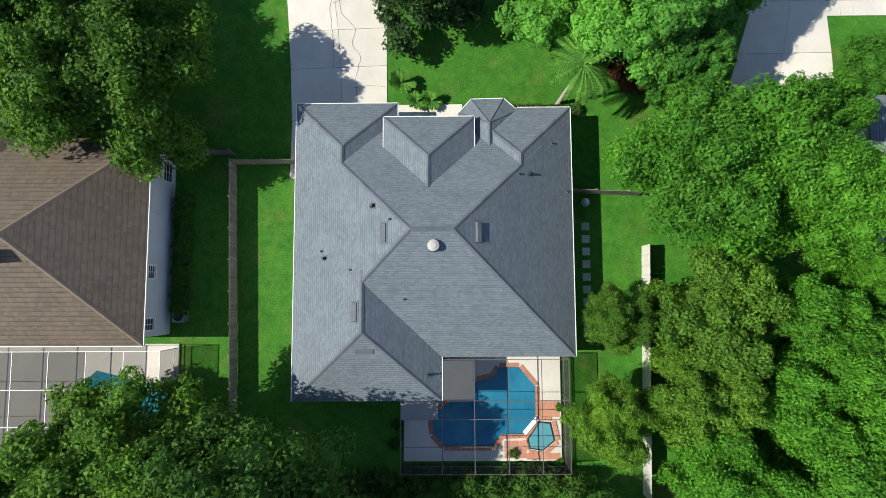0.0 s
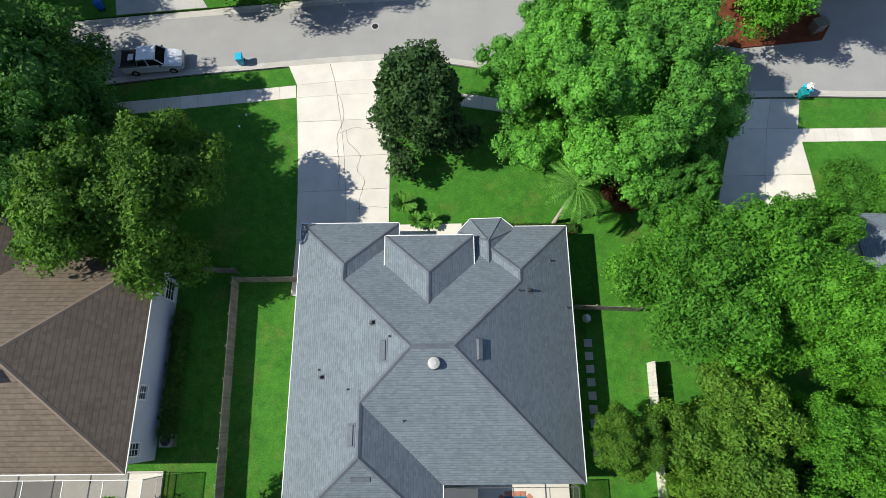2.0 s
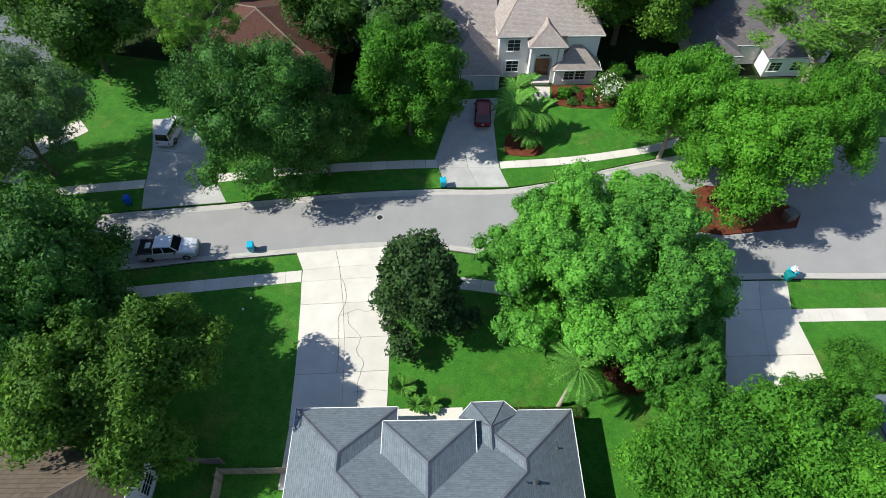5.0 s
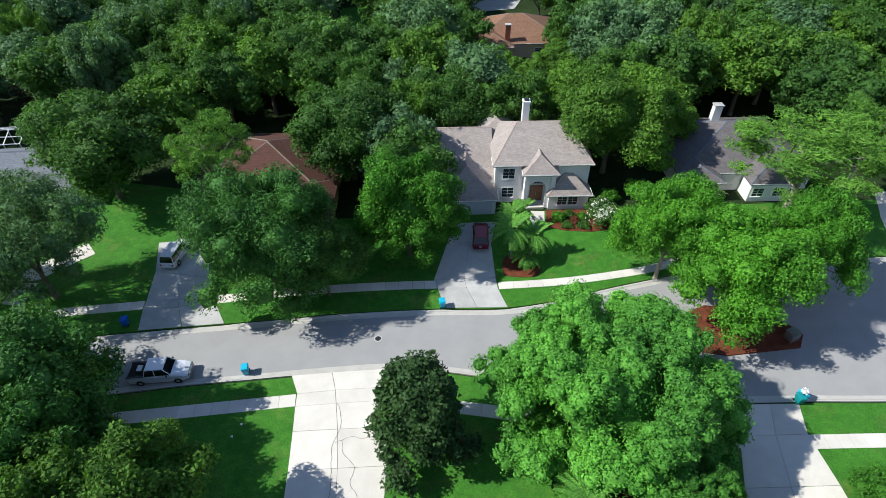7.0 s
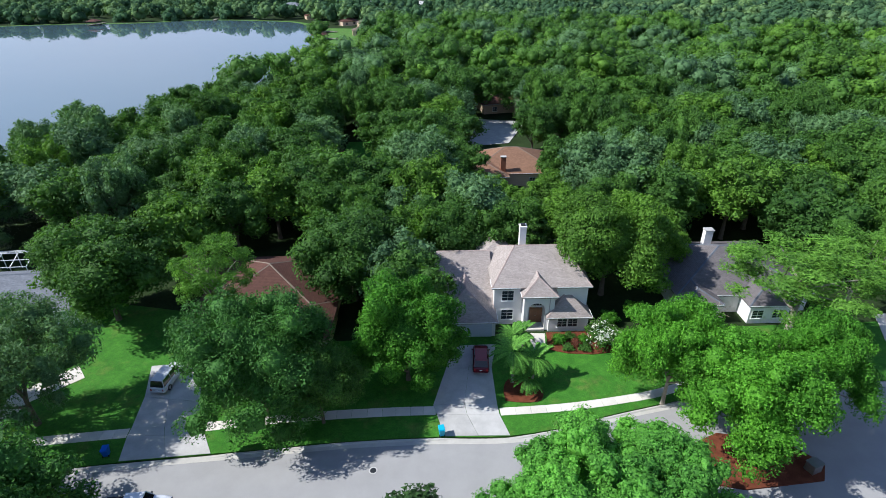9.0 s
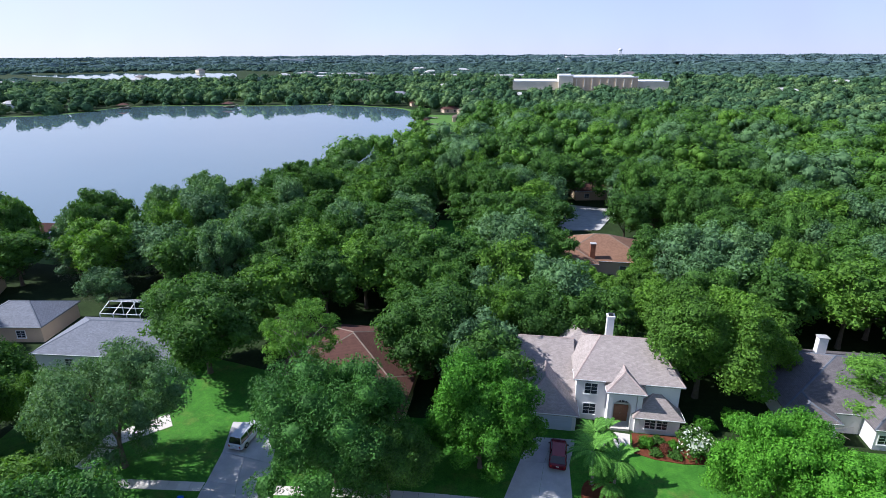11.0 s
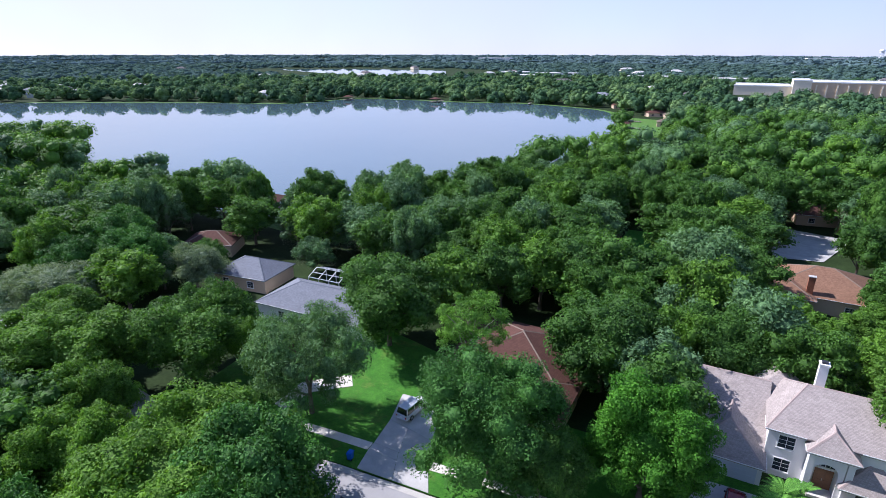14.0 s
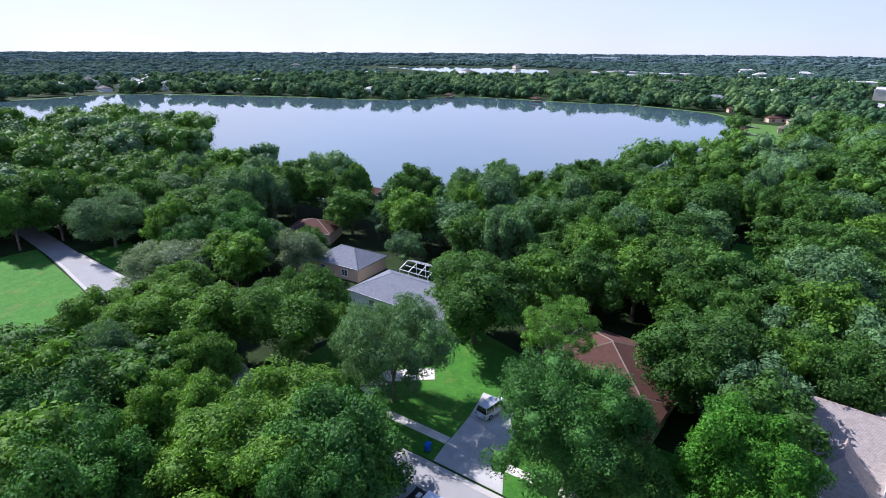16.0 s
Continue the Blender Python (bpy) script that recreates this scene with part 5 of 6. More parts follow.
for x0, x1, y0, y1 in ((5.95, 7.5, -7.3, -6.1), (3.3, 5.0, -10.3, -9.0), (5.0, 7.5, -10.4, -9.9)):
    nx, ny = max(1, round((x1 - x0) / 0.5)), max(1, round((y1 - y0) / 0.5))
    for i in range(nx):
        for j in range(ny):
            box("paver", x0 + (x1 - x0) * i / nx + 0.01, x0 + (x1 - x0) * (i + 1) / nx - 0.01, y0 + (y1 - y0) * j / ny + 0.01, y0 + (y1 - y0) * (j + 1) / ny - 0.01, 0.2, 0.315, M_PAVER, pv)
br = on_lot(root("footbridge", "narrow white slab over the spill edge", "slab", (5.3, -7.9, 0.42), 48))
box("slab", -0.75, 0.75, -0.16, 0.16, -0.1, 0.06, M_WHITE, br, "", 0, 0.02)


def cage(label, xs, ys, z, mat, skip=(), roofed=None):
    c = on_lot(root("pool_cage", label, "pool cage"))
    for x in xs:
        y_top = ys[-1]
        for s in skip:
            if x < s[0] - 0.01:
                y_top = s[1]
        bar("roof_beam", (x, ys[0], z), (x, y_top, z), 0.035, mat, c)
        bar("post", (x, ys[0], 0.1), (x, ys[0], z), 0.035, mat, c)
    for y in ys:
        x_l = xs[0]
        for s in skip:
            if y > s[1] + 0.01:
                x_l = s[0]
        bar("roof_purlin", (x_l, y, z), (xs[-1], y, z), 0.03, mat, c)
        bar("post", (xs[-1], y, 0.1), (xs[-1], y, z), 0.035, mat, c)
        if x_l == xs[0]:
            bar("post", (xs[0], y, 0.1), (xs[0], y, z), 0.035, mat, c)
    bar("rail", (xs[0], ys[0], 1.0), (xs[-1], ys[0], 1.0), 0.035, mat, c)
    bar("rail", (xs[-1], ys[0], 1.0), (xs[-1], ys[-1], 1.0), 0.035, mat, c)
    for i in range(len(xs) - 1):
        piece("screen_panel", mesh("screen_panel", [(xs[i], ys[0], 0.2), (xs[i + 1], ys[0], 0.2), (xs[i + 1], ys[0], z), (xs[i], ys[0], z)], [(0, 1, 2, 3)], M_SCREEN), c)
    for i in range(len(ys) - 1):
        piece("screen_panel", mesh("screen_panel", [(xs[-1], ys[i], 0.2), (xs[-1], ys[i + 1], 0.2), (xs[-1], ys[i + 1], z), (xs[-1], ys[i], z)], [(0, 1, 2, 3)], M_SCREEN), c)
    if roofed:
        for i in range(len(xs) - 1):
            for j in range(len(ys) - 1):
                if not any(xs[i] < a - 0.01 and ys[j] >= b - 0.01 for a, b in skip) and xs[i + 1] <= roofed:
                    piece("screen_panel", mesh("screen_panel", [(xs[i], ys[j], z), (xs[i + 1], ys[j], z), (xs[i + 1], ys[j + 1], z), (xs[i], ys[j + 1], z)], [(0, 1, 2, 3)], M_SCREEN), c)
    return c


M_BRONZE = surface("dull_bronze_frame", (0.14, 0.13, 0.115), 0.15, 2, 10, 0.5, 0.4, 0.3, 0)
cg = cage("pool cage of thin bronze bars and dark screen", [-4.25, -1.3, 1.0, 3.4, 5.8, 7.75], [-10.7, -8.8, -6.9, -5.6, -2.7], 2.75, M_BRONZE, [(-1.3, -5.6)])
# the pan roof's grey is darkened to hold the shade lying on it
box("patio_shade_panel", -1.22, 0.95, -5.5, -2.75, 2.72, 2.8, surface("shade_grey_pan_roof", (0.075, 0.08, 0.085), 0.08, 1, 8, 0.6), cg, "flat grey patio panel with shade put into its colour")
# a grey sheet added where the deck lies shaded by the screen
box("patio_shade_panel", -4.2, -1.6, -6.9, -5.7, 2.72, 2.8, surface("screen_shaded_deck_grey", (0.20, 0.20, 0.20), 0.1, 1, 8, 0.6), cg, "flat grey patio panel with shade put into its colour")
cage("large pool cage of white bars behind the neighbour", [-40, -37.3, -34.6, -32.0, -29.4, -26.7, -24.0, -21.4], [-12.4, -9.9, -7.3, -4.7, -2.0], 3.0, M_WHITE, (), -26.6)
far_cage = root("pool_cage", "white-framed pool cage behind a blue-grey roof", "pool cage", (-67.5, 76.2, 0), 4)
for x in (-3.6, -1.2, 1.2, 3.6):
    for y0, y1 in ((-2.8, 0), (0, 2.8)):
        bar("roof_beam", (x, y0, 3.2 if y0 else 4.2), (x, y1, 4.2 if y0 else 3.2), 0.07, M_WHITE, far_cage)
    for y in (-2.8, 2.8):
        bar("post", (x, y, 0), (x, y, 3.2), 0.07, M_WHITE, far_cage)
for y, z in ((-2.8, 3.2), (-1.4, 3.7), (0, 4.2), (1.4, 3.7), (2.8, 3.2)):
    bar("roof_purlin", (-3.6, y, z), (3.6, y, z), 0.07, M_WHITE, far_cage)
NP = on_lot(root("swimming_pool", "neighbour's turquoise pool with pale deck", "swimming pool"))
npool = [(-28.5, -6.0), (-27.8, -7.6), (-22.5, -7.6), (-22.0, -5.2), (-24, -4.6), (-27.6, -3.7), (-28.4, -4.4)]
deck_with_hole("deck", [(-40, -12.2), (-21.4, -12.2), (-21.4, -1.7), (-40, -1.7)], npool, 0.0, 0.26, M_CONC, NP, "pale concrete pool deck")
piece("water", mesh("water", [(x, y, 0.2) for x, y in npool], [tuple(range(len(npool)))], surface("turquoise_water", (0.03, 0.22, 0.27), 0.2, 0.5, 4, 0.05, 0.5, 0, 0.02)), NP)

# ---- fences ----
board = mesh("board", box_v(-0.075, 0.075, -0.012, 0.012, 0.05, 1.55) + [(0, -0.012, 1.6), (0, 0.012, 1.6)], BOX_F[:1] + BOX_F[2:] + [(4, 5, 8), (6, 7, 9), (5, 6, 9, 8), (7, 4, 8, 9)], M_FENCE)
board_w = mesh("board", box_v(-0.068, 0.068, -0.014, 0.014, 0.05, 1.75), BOX_F, M_FENCEWHITE)


def fence(p, q, bd, mat, label, pitch=0.128):
    p, q = Vector((*p, 0)), Vector((*q, 0))
    d = q - p
    rz = math.degrees(math.atan2(d.y, d.x))
    o = on_lot(root("fence", label, "fence", (p.x, p.y, 0.1), rz))
    n = int(d.length / pitch)
    for i in range(n):
        piece("board", bd, o, "", pose(pitch * (i + 0.5), random.uniform(-0.008, 0.008), random.uniform(-0.03, 0.02), 0, random.uniform(-0.8, 0.8), 0))
    for i in range(int(d.length / 2.4) + 1):
        box("post", 2.4 * i - 0.05, 2.4 * i + 0.05, 0.02, 0.12, 0, 1.62, mat, o)
    for z in (0.35, 0.85, 1.35):
        box("rail", 0, d.length, 0.014, 0.06, z - 0.045, z + 0.045, mat, o)


fence((-16.65, -14.5), (-17.4, 12.3), board, M_FENCE, "weathered grey board fence between two gardens")
fence((-17.4, 12.3), (-12.1, 12.3), board, M_FENCE, "short weathered board fence beside the house")
fence((-22.3, 13.3), (-17.4, 13.0), board, M_FENCE, "short weathered board fence beside the house")
fence((8.0, 9.9), (13.9, 9.6), board, M_FENCE, "short weathered board fence with a gate gap")
fence((14.15, 5.6), (13.6, -13.0), board_w, M_FENCEWHITE, "sunlit white board fence under trees")

st = on_lot(root("stepping_stones", "row of square grey stepping stones in the shade", "stepping stones"))
for i in range(9):
    box("stepping_stone", 9.55, 10.15, 6.9 - 0.98 * i, 7.5 - 0.98 * i, 0.05, 0.17, M_CONCGREY, st, "", 0, 0.02)
o = on_lot(root("bird_bath", "round pale metal basin on the grass", "basin", (9.75, 9.0, 0.12)))
v, f = tube([(0, 0, 0), (0, 0, 0.5)], [0.12, 0.12], 12)
piece("stem", mesh("stem", v, f, M_METAL), o)
v, f = tube([(0, 0, 0.45), (0, 0, 0.52), (0, 0, 0.6)], [0.15, 0.3, 0.34], 20)
piece("bowl", mesh("bowl", v, f, M_METAL, True), o)


# ---- vehicles ----
def wheel(parent, x, y, r, side):
    v, f = tube([(x - 0.11, y, r), (x + 0.11, y, r)], [r, r], 18)
    t = piece("wheel", mesh("wheel", v, f, M_RUBBER), parent, "black tyre on a metal rim")
    v, f = tube([(x + side * 0.1, y, r), (x + side * 0.13, y, r)], [r * 0.6, r * 0.5], 14)
    piece("rim", mesh("rim", v, f, M_METAL), t)


def loft(name, secs, mat, parent, label=""):
    """A body through cross-sections (y, half width low, half width high, z low, z high), closed at both ends."""
    v, f = [], []
    for y, a, b, z0, z1 in secs:
        e = min(0.09, (z1 - z0) * 0.3)
        v += [(-a, y, z0 + e), (-a * 0.92, y, z0), (a * 0.92, y, z0), (a, y, z0 + e), (a, y, z1 - e * 1.4), (b * 0.9, y, z1), (-b * 0.9, y, z1), (-a, y, z1 - e * 1.4)]
    for i in range(len(secs) - 1):
        for j in range(8):
            k2 = (j + 1) % 8
            f.append((i * 8 + j, i * 8 + k2, (i + 1) * 8 + k2, (i + 1) * 8 + j))
    f.append(tuple(range(7, -1, -1)))
    n = len(v) - 8
    f.append(tuple(range(n, n + 8)))
    me = mesh(name, v, f, mat)
    bm = bmesh.new()
    bm.from_mesh(me)
    bmesh.ops.recalc_face_normals(bm, faces=bm.faces[:])
    bm.to_mesh(me)
    bm.free()
    return piece(name, me, parent, label)


def vehicle(name, label, category, at, rz, paint, length, width, belt, top, cab, roof_mat=None, bed=None):
    """Front towards +y. cab: y of windscreen foot, roof front, roof rear, rear window foot."""
    o = root(name, label, category, at, rz)
    w, h = width / 2, length / 2
    loft("body", [(-h, w * 0.86, w * 0.8, 0.42, belt - 0.12), (-h + 0.12, w * 0.97, w * 0.9, 0.3, belt - 0.02), (-h * 0.4, w, w * 0.95, 0.26, belt), (cab[0], w, w * 0.94, 0.26, belt),
                  (h * 0.82, w * 0.97, w * 0.88, 0.28, belt - 0.12), (h - 0.06, w * 0.88, w * 0.78, 0.36, belt - 0.25), (h, w * 0.8, w * 0.7, 0.44, belt - 0.36)], paint, o)
    cv = []
    for y, k2, z in ((cab[3], 0.92, belt - 0.02), (cab[2], 0.76, top - 0.05), (cab[1], 0.76, top - 0.05), (cab[0], 0.9, belt - 0.02)):
        cv += [(-w * k2, y, z), (w * k2, y, z)]
    piece("window_glass", mesh("window_glass", cv, [(0, 1, 3, 2), (2, 3, 5, 4), (4, 5, 7, 6), (0, 2, 4, 6), (1, 7, 5, 3)], M_CARGLASS), o, "dark tinted window glass")
    box("roof", -w * 0.78, w * 0.78, cab[2] - 0.05, cab[1] + 0.06, top - 0.05, top + 0.02, roof_mat or paint, o, "", 0.05)
    for s in (-1, 1):
        for (y0, z0, k0), (y1, z1, k1) in (((cab[3], belt, 0.92), (cab[2], top - 0.03, 0.765)), ((cab[0], belt, 0.9), (cab[1], top - 0.03, 0.765)), (((cab[1] + cab[2]) / 2, belt, 0.95), ((cab[1] + cab[2]) / 2, top - 0.03, 0.77))):
            bar("pillar", (s * w * k0, y0, z0), (s * w * k1, y1, z1), 0.05, paint, o)
        for y in (h * 0.64, -h * 0.6):
            wheel(o, s * (w - 0.08), y, 0.36, s)
        box("headlight", s * w * 0.68 - 0.14, s * w * 0.68 + 0.14, h - 0.1, h + 0.01, belt - 0.5, belt - 0.36, M_GLASS, o, "clear headlight")
        box("tail_light", s * w * 0.76 - 0.08, s * w * 0.76 + 0.08, -h - 0.015, -h + 0.1, belt - 0.42, belt - 0.16, M_LAMPRED, o, "red tail light")
        box("mirror", s * (w + 0.1) - 0.09, s * (w + 0.1) + 0.09, cab[0] - 0.35, cab[0] - 0.25, belt, belt + 0.16, M_CARBLACK, o)
    box("bumper", -w * 0.86, w * 0.86, -h - 0.09, -h + 0.06, 0.42, 0.62, paint if not bed else M_METAL, o, "", 0, 0.02)
    box("bumper", -w * 0.82, w * 0.82, h - 0.08, h + 0.06, 0.4, 0.58, M_METAL if bed else paint, o, "", 0, 0.02)
    box("number_plate", -0.16, 0.16, -h - 0.03, -h - 0.012, belt - 0.36, belt - 0.24, M_WHITE, o)
    if bed:
        box("bed", -w * 0.84, w * 0.84, -h + 0.12, cab[3] - 0.12, belt - 0.012, belt + 0.004, M_RUBBER, o, "black lined cargo bed")
        for s in (-1, 1):
            box("bed_rail", s * w * 0.9 - 0.07, s * w * 0.9 + 0.07, -h + 0.05, cab[3] - 0.08, belt - 0.02, belt + 0.07, M_CARBLACK, o)
        box("tool_box", -0.35, 0.35, -h + 0.9, -h + 1.4, belt, belt + 0.25, M_METAL, o, "pale metal tool box")
    return o


vehicle("pickup_truck", "silver-white pickup truck parked at the kerb", "pickup truck", (-27.91, 32.84, 0.02), -86, M_CARWHITE, 5.8, 2.05, 1.25, 1.98, (1.35, 0.75, -0.95, -1.15), bed=True)
vehicle("station_wagon", "silver-white estate car parked on a driveway", "car", (-32.59, 50.60, 0.17), -6, M_CARWHITE, 5.0, 1.9, 1.05, 1.85, (1.3, 0.6, -2.1, -2.35), M_CARWHITE)
vehicle("minivan", "dark red minivan parked on a driveway", "car", (5.10, 52.87, 0.17), -4, M_CARRED, 4.8, 1.95, 1.02, 1.72, (1.35, 0.5, -1.7, -2.2))


# ---- bins, box ----
def bin_(at, rz, body, lid, label, bag=False):
    o = root("wheelie_bin", label, "bin", at, rz)
    me = mesh("body", [(x * s, y * s2, z) for z, s, s2 in ((0.06, 0.24, 0.28), (0.98, 0.31, 0.38)) for x, y in ((-1, -1), (1, -1), (1, 1), (-1, 1))], BOX_F, body)
    piece("body", me, o)
    box("lid", -0.34, 0.34, -0.42, 0.42, 0.98, 1.08, lid, o, "", 0.05)
    bar("handle_bar", (-0.28, 0.44, 0.98), (0.28, 0.44, 0.98), 0.025, lid, o, "", 6)
    for s in (-1, 1):
        v, f = tube([(s * 0.25, 0.28, 0.12), (s * 0.31, 0.28, 0.12)], [0.12, 0.12], 12)
        piece("wheel", mesh("wheel", v, f, M_RUBBER), o)
    if bag:
        r = np.random.default_rng(3)
        piece("bag", crown_mesh("bag", [((0, 0, 1.2), (0.26, 0.3, 0.16))], 160, 0.12, M_POT, 3, 0.9, 0.2, (0.9, 1.0)), o, "white plastic bag on the lid")
    return o


bin_((-19.61, 32.97, 0.05), 10, M_BLUEBIN, M_BLUEBIN, "bright blue wheeled bin at the kerb")
bin_((0.06, 41.34, 0.15), 190, M_BLUEBIN, M_BLUEBIN, "bright blue wheeled bin beside a driveway")
bin_((-34.32, 39.56, 0.14), 190, M_NAVYBIN, M_NAVYBIN, "deep blue wheeled bin beside a driveway")
bin_((33.25, 28.35, 0.1), 5, M_GREENBIN, M_GREENBIN, "teal wheeled bin with a white bag at the kerb")
bin_((33.67, 28.71, 0.1), 5, M_BLUEBIN, M_BLUEBIN, "bright blue wheeled bin with a white bag on top", True)
o = root("utility_box", "grey metal utility cabinet on the mulch island", "utility box", (36.29, 35.90, 0.18), 20)
box("cabinet", -0.6, 0.6, -0.5, 0.5, 0, 1.0, M_METAL, o, "", 0.03)
box("lid", -0.64, 0.64, -0.54, 0.54, 1.0, 1.06, M_METAL, o)
for x, y in ((-19.02, 25.79), (-18.48, 26.99)):
    o = root("path_light", "small white garden lamp on the lawn", "garden lamp", (x, y, 0.1))
    bar("stake", (0, 0, 0), (0, 0, 0.4), 0.02, M_METAL, o, "", 6)
    v, f = tube([(0, 0, 0.4), (0, 0, 0.52)], [0.12, 0.05], 10)
    piece("shade", mesh("shade", v, f, M_WHITE), o)


# ---- palms and shrubs ----
def frond_mesh(name, length, droop, leaflets, width, mat, seed):
    r = random.Random(seed)
    v, f = [], []
    n = 14
    pts = []
    for i in range(n + 1):
        t = i / n
        pts.append(Vector((length * t * (1 - 0.12 * t), 0, length * (0.45 * t - droop * t * t))))
    tv, tf = tube(pts, [0.035 * (1 - 0.8 * i / n) for i in range(n + 1)], 4)
    v += tv
    f += tf
    for i in range(leaflets):
        t = 0.12 + 0.88 * i / leaflets
        k2 = min(n - 1, int(t * n))
        p = pts[k2].lerp(pts[k2 + 1], t * n - k2)
        ll = width * (0.45 + 0.55 * math.sin(math.pi * (0.15 + 0.8 * t))) * r.uniform(0.85, 1.1)
        for s in (-1, 1):
            e = p + Vector((ll * 0.5, s * ll * 0.8, -ll * 0.3 * r.uniform(0.6, 1.3)))
            d = Vector((0.035, 0, 0))
            o_ = len(v)
            v += [p - d, p + d, p.lerp(e, 0.6) + d * 0.9, e, p.lerp(e, 0.6) - d * 0.9]
            f.append((o_, o_ + 1, o_ + 2, o_ + 3, o_ + 4))
    return mesh(name, v, f, mat)


FROND = frond_mesh("frond", 2.6, 0.62, 30, 0.5, L_PALM, 1)
FROND_S = frond_mesh("frond", 1.35, 0.35, 30, 0.22, L_PALM, 2)
FROND_F = frond_mesh("frond", 1.9, 0.55, 26, 0.75, L_PALM, 3)


def palm(at, h, frond, n, lean, label, category="palm", scale=1.0, rise=(-25, 45)):
    o = root("palm_tree" if h > 0.6 else "sago_palm", label, category, at)
    top = Vector((lean[0], lean[1], h))
    v, f = tube([(0, 0, -0.2), (lean[0] * 0.4, lean[1] * 0.4, h * 0.5), top], [0.19, 0.13, 0.11], 10)
    piece("trunk", mesh("trunk", v, f, M_PALEBARK, True), o)
    for i in range(n):
        k2 = i / n
        ob = piece("frond", frond, o, "", pose(*top, 0, -(rise[0] + (rise[1] - rise[0]) * ((i * 0.618) % 1)), i * 137.5))
        s = scale * random.uniform(0.85, 1.1)
        ob.scale = (s, s, s)
    return o


palm((9.40, 16.08, 0.1), 5.6, FROND, 20, (0.9, 1.0), "slim queen palm with feathery green fronds", scale=1.25)
palm((-3.77, 17.94, 0.1), 0.35, FROND_S, 34, (0, 0), "sago palm with a dense dark rosette", "sago palm", 1.1, (10, 75))
palm((-2.52, 16.30, 0.1), 0.4, FROND_S, 22, (0, 0), "low green palm shrub by the porch", "palm shrub", 0.8, (0, 60))
palm((-1.26, 16.31, 0.1), 0.4, FROND_S, 22, (0, 0), "low green palm shrub by the porch", "palm shrub", 0.8, (0, 60))
palm((9.86, 48.00, 0.15), 1.7, FROND, 20, (0.2, -0.2), "short bushy palm in a red mulch bed", scale=0.9)
palm((8.63, 49.12, 0.15), 4.4, FROND, 18, (-0.2, 0.2), "bushy green palm in a red mulch bed", scale=1.15)
palm((10.98, 49.37, 0.15), 3.2, FROND, 18, (0.2, 0.1), "bushy green palm in a red mulch bed", scale=1.05)
palm((9.00, 54.01, 0.1), 3.2, FROND, 18, (0.1, 0), "feathery palm before the house front", scale=0.9)
palm((10.61, 55.48, 0.1), 2.6, FROND, 16, (0, 0), "feathery palm before the house front", scale=0.8)
for kd, x, y, rr, h, lab in ((SHRUB, 15.59, 56.57, 1.1, 1.3, "light green shrub in a mulch bed"), (SHRUBD, 17.11, 57.18, 1.0, 1.0, "dark green shrub under a window"), (SHRUBR, 17.74, 56.05, 0.8, 0.9, "reddish shrub in a mulch bed"),
                             (SHRUB, 18.76, 56.46, 0.9, 1.1, "light green shrub in a mulch bed"), (SHRUBD, 8.47, 56.56, 0.9, 1.3, "dark green shrub by the garage"), (SHRUBD, 16.53, 55.07, 0.9, 0.8, "low green shrub in a mulch bed"),
                             (SHRUBD, 18.69, 54.93, 1.0, 0.8, "low green shrub in a mulch bed"), (SHRUBR, 15.23, 17.78, 1.4, 1.7, "reddish-brown leafed shrub at the lawn's edge"), (SHRUBR, 14.36, 19.11, 1.0, 1.4, "reddish-brown leafed shrub at the lawn's edge"),
                             (SHRUB, 9.21, -1.57, 0.6, 0.9, "small green shrub by the house"), (SHRUBD, 5.25, -12.55, 0.5, 0.7, "small shrub by the pool"), (SHRUB, 8.94, -8.95, 0.4, 0.8, "small potted shrub by the pool"), (SHRUB, 8.86, -13.35, 0.5, 0.7, "small shrub by the spa"),
                             (SHRUBD, -4.06, -10.18, 0.6, 1.2, "dark shrub beside the pool cage"), (SHRUBD, -4.29, -11.71, 0.6, 1.2, "dark shrub beside the pool cage")):
    kd.plant(x, y, rr, h, None, lab, "shrub", name="shrub")
for i in range(9):
    SHRUBD.plant(4.6 + 0.8 * i, 15.5, 0.62, 0.75, None, "clipped low hedge shrub under the windows", "shrub", "hedge before the house", "shrub")
for i in range(11):
    SHRUBD.plant(-11 + 2.1 * i, -14.6, 1.5, 2.6, None, "dark hedge shrub behind the pool", "shrub", "hedge behind the pool", "shrub")
for i in range(10):
    SHRUBD.plant(-21.7, -1.0 + 1.0 * i, 0.85, 1.5, None, "dark hedge shrub along the neighbour's wall", "shrub", "hedge beside the neighbour's wall", "shrub")
WHITE = SHRUBD.plant(21.0, 56.1, 2.4, 3.2, None, "large round shrub covered in white blossom", "shrub", name="shrub")
piece("blossom", crown_mesh("blossom", lobes_of(np.random.default_rng(2), 12, 1.22, 1.45, 0.2, 0.42), 420, 0.07, L_WHITE, 22, 0.8, 0.5, (0.95, 1.08)), WHITE, "white blossom")
for x, y, rr in ((-52.8, 6.3, 2), (-4.9, 59.8, 1.6), (-7.9, 57.8, 1.5), (-9.9, 60.6, 1.6), (23.4, 60.6, 1.5), (29.6, 58.9, 1.6), (27.4, 61.7, 2), (17.6, 97.4, 3), (20.1, 94.9, 3)):
    SHRUB.plant(x, y, rr, rr * 1.2, None, "bright green garden bush", "shrub", name="shrub")
dead = root("bare_tree", "leafless pale tree with tangled twigs", "tree", (35.04, 57.57, 0.1))
r = np.random.default_rng(8)
v, f = tube([(0, 0, 0), (0.2, 0, 2.5), (0.1, 0.1, 4)], [0.16, 0.12, 0.08], 7)
piece("trunk", mesh("trunk", v, f, M_PALEBARK), dead)
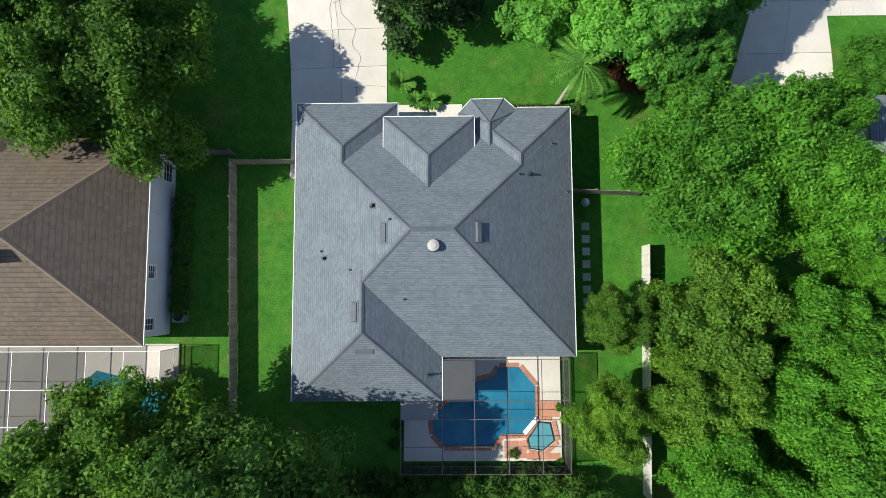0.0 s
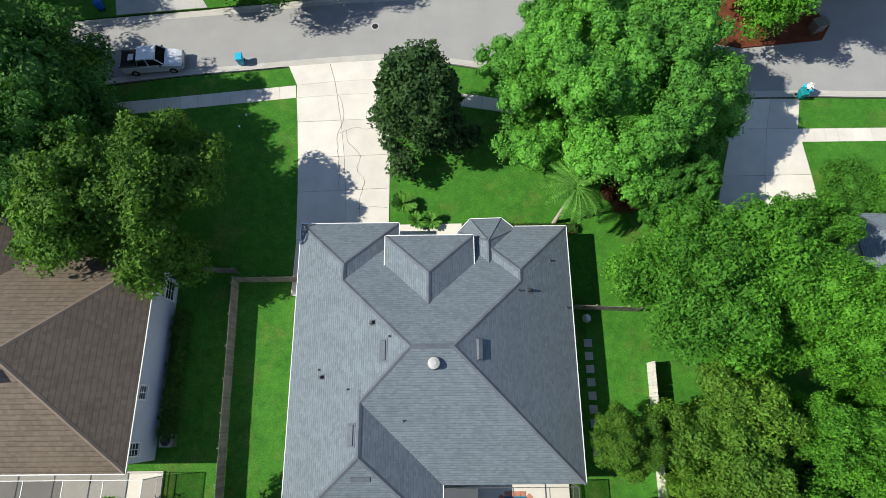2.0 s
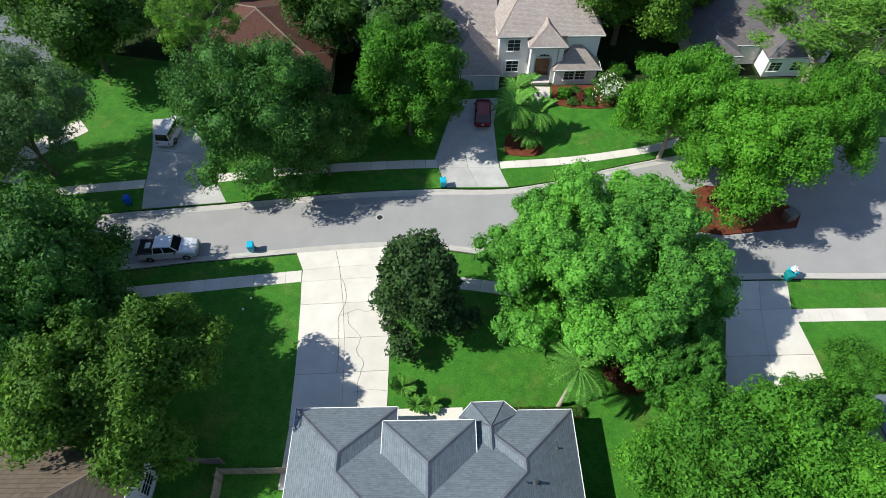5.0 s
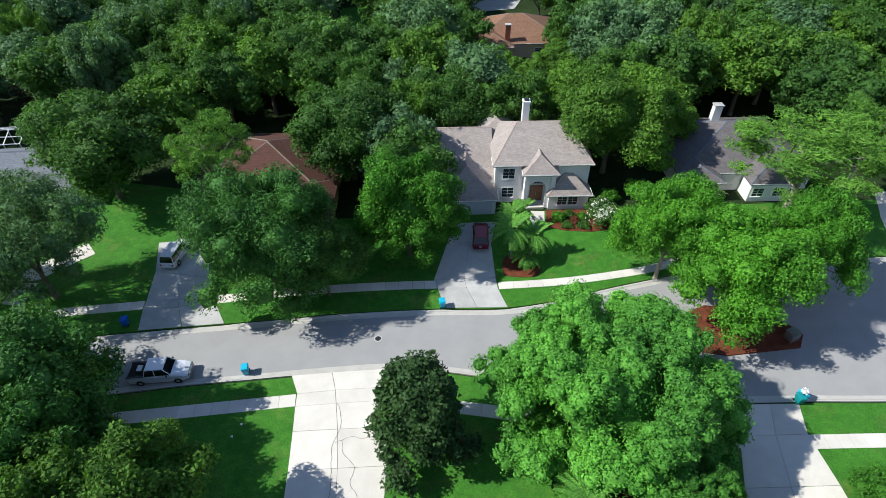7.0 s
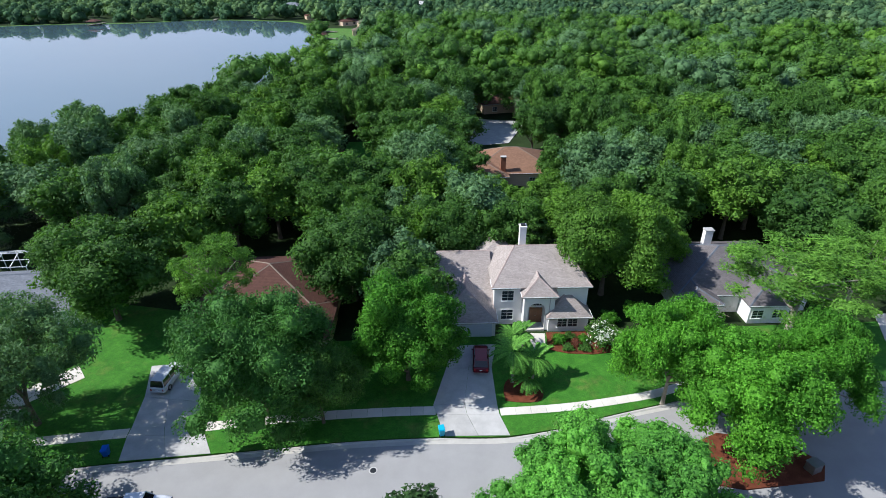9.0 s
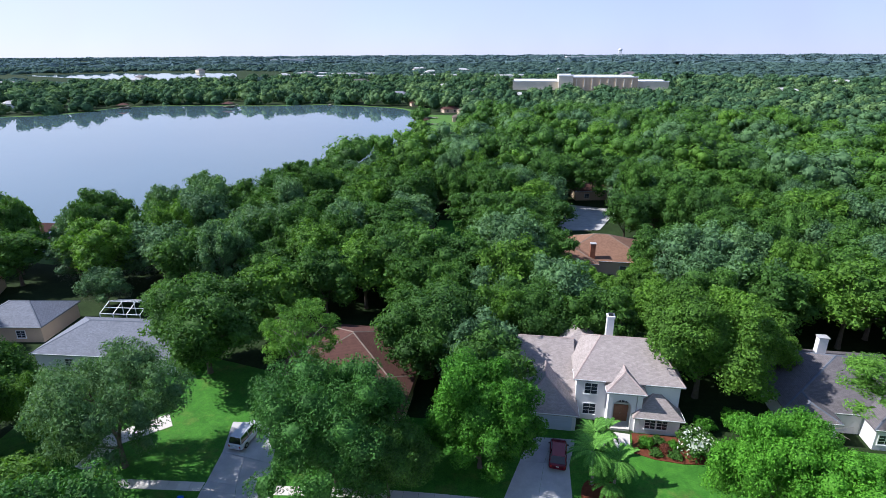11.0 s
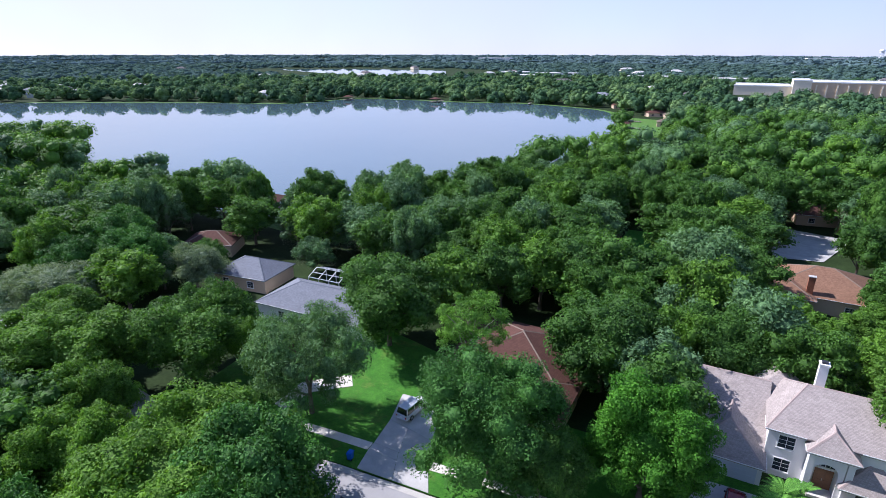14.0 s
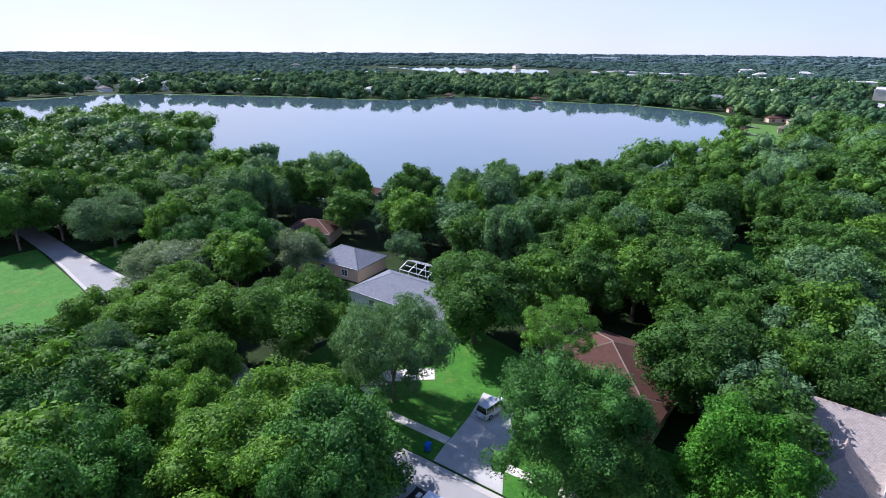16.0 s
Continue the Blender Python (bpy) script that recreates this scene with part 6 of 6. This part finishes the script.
for i in range(22):
    w = r.uniform(0, 6.28)
    l = r.uniform(1.5, 3.2)
    a = np.array((0.1, 0.05, r.uniform(2, 4)))
    b = a + (l * math.cos(w) * 0.5, l * math.sin(w) * 0.5, r.uniform(0.4, 1.2))
    c = b + (l * math.cos(w + 0.5) * 0.6, l * math.sin(w + 0.5) * 0.6, r.uniform(-0.4, 0.8))
    v, f = tube([a, b, c], [0.05, 0.035, 0.015], 5)
    piece("branch", mesh("branch", v, f, M_PALEBARK), dead)

# ---- far buildings ----
mall = root("shopping_centre", "long beige flat-roofed commercial building among trees", "commercial building", (47.1, 685.3, 0))
for x0, x1, y0, y1, h, mt in ((0, 74, 0, 50, 14.5, M_BEIGE), (-16, 0, -4, 40, 16, M_CREAM), (-70, -16, 4, 50, 9.5, M_CREAM), (74, 112, 14, 50, 9, M_CREAM)):
    wl = box("wall", x0, x1, y0, y1, 0, h, mt, mall)
    for a in ((x0 - 0.4, x1 + 0.4, y0 - 0.4, y0 + 0.6), (x0 - 0.4, x1 + 0.4, y1 - 0.6, y1 + 0.4)):
        box("parapet", *a, h, h + 1.2, M_WHITE, wl)
    box("roof", x0 + 0.5, x1 - 0.5, y0 + 0.8, y1 - 0.8, h, h + 0.3, M_WHITE, wl)
for i in range(8):
    box("pilaster", 4 + 9 * i, 5.2 + 9 * i, -0.7, 0, 0, 12.5, M_CREAM, mall)
tw = root("water_tower", "white bulb water tower on the horizon", "water tower", (531, 3715, 0))
v, f = tube([(0, 0, 36), (0, 0, 40), (0, 0, 46), (0, 0, 51), (0, 0, 53)], [5, 11, 13, 9, 2], 16)
piece("tank", mesh("tank", v, f, M_WHITE, True), tw)
for i in range(6):
    w = i * math.pi / 3
    bar("leg", (10 * math.cos(w), 10 * math.sin(w), 0), (9 * math.cos(w), 9 * math.sin(w), 40), 1.1, M_WHITE, tw, "", 6)


def far_house(x, y, w, d, h, rz, wall, roofm):
    o = root("house", "small distant house seen across the lake", "house", (x, y, 0), rz, "houses round the lake")
    box("wall", -w / 2 + 0.4, w / 2 - 0.4, -d / 2 + 0.4, d / 2 - 0.4, 0, h, wall, o)
    v, f, e = hip(-w / 2, w / 2, -d / 2, d / 2, h + 0.2, 0.45)
    piece("roof", mesh("roof", v, f, roofm), o)
    for k2 in (-0.25, 0.2):
        box("window", w * k2 - 0.8, w * k2 + 0.8, -d / 2 + 0.34, -d / 2 + 0.4, 0.8, 2.3, M_GLASS, o)


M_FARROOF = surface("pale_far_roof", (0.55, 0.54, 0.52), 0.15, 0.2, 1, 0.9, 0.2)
rr_ = random.Random(11)
for x, y in SHORE_HOUSES:
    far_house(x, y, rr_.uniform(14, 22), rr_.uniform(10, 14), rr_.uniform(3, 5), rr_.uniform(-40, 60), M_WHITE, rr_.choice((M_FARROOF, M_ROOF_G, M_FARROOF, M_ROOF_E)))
for i in range(26):
    a_, d_ = math.radians(rr_.uniform(-30, 75)), rr_.uniform(620, 1500)
    x, y = -d_ * math.sin(a_), d_ * math.cos(a_)
    if not inside(x, y, lake_far) and not inside(x, y, grown(LAKE2, 15)):
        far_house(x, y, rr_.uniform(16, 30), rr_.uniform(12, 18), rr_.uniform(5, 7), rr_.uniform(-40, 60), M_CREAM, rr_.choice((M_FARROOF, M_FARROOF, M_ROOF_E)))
for x, y, rz in ((-48, 418, 20), (-46, 373, 10), (-35, 336, -15), (-62, 428, 30), (-97, 476, 25)):
    far_house(x, y, 13, 9, 2.8, rz, M_BEIGE, rr_.choice((M_ROOF_D, M_ROOF_B, M_ROOF_E)))
for x, y, w, d, h in ((-317, 861, 60, 30, 8), (-310, 963, 70, 30, 8), (-403, 1005, 50, 30, 7), (-149, 913, 60, 30, 8), (-33, 871, 60, 35, 9), (-1027, 2319, 140, 60, 14), (255, 3214, 160, 60, 12)):
    o = root("warehouse", "white flat-roofed building far off", "commercial building", (x, y, 0), 8)
    wl = box("wall", -w / 2, w / 2, -d / 2, d / 2, 0, h, M_WHITE, o)
    box("roof", -w / 2 - 0.5, w / 2 + 0.5, -d / 2 - 0.5, d / 2 + 0.5, h, h + 0.8, M_FARROOF, o)


def dock(x, y, rz, length, roofed):
    o = root("dock", "brown wooden boat dock reaching into the lake", "dock", (x, y, 0), rz)
    for i in range(int(length / 1.0)):
        box("plank", -1.1, 1.1, i, i + 0.92, 0.7, 0.8, M_FENCE, o)
    for i in range(0, int(length), 4):
        for s in (-1, 1):
            bar("pile", (s, i + 0.5, -0.2), (s, i + 0.5, 1.2), 0.14, M_BARK, o, "", 6)
    if roofed:
        v, f, e = hip(-4, 4, length - 1, length + 8, 3.2, 0.4)
        piece("roof", mesh("roof", v, f, M_ROOF_D), o)
        for s in (-3.4, 3.4):
            for y2 in (length - 0.4, length + 7.4):
                bar("post", (s, y2, -0.2), (s, y2, 3.1), 0.12, M_BARK, o, "", 6)
        box("platform", -3.8, 3.8, length - 0.8, length + 7.8, 0.62, 0.7, M_FENCE, o)


dock(-58.0, 350.0, 80, 8, True)
dock(-56.0, 312.0, 80, 10, False)
dock(-64.0, 384.0, 70, 8, True)
dock(-257.8, 464.1, 180, 12, True)
dock(-348.1, 443.8, 200, 14, True)
dock(-176.2, 479.1, 190, 12, False)
dock(-118.8, 97.9, 10, 12, True)
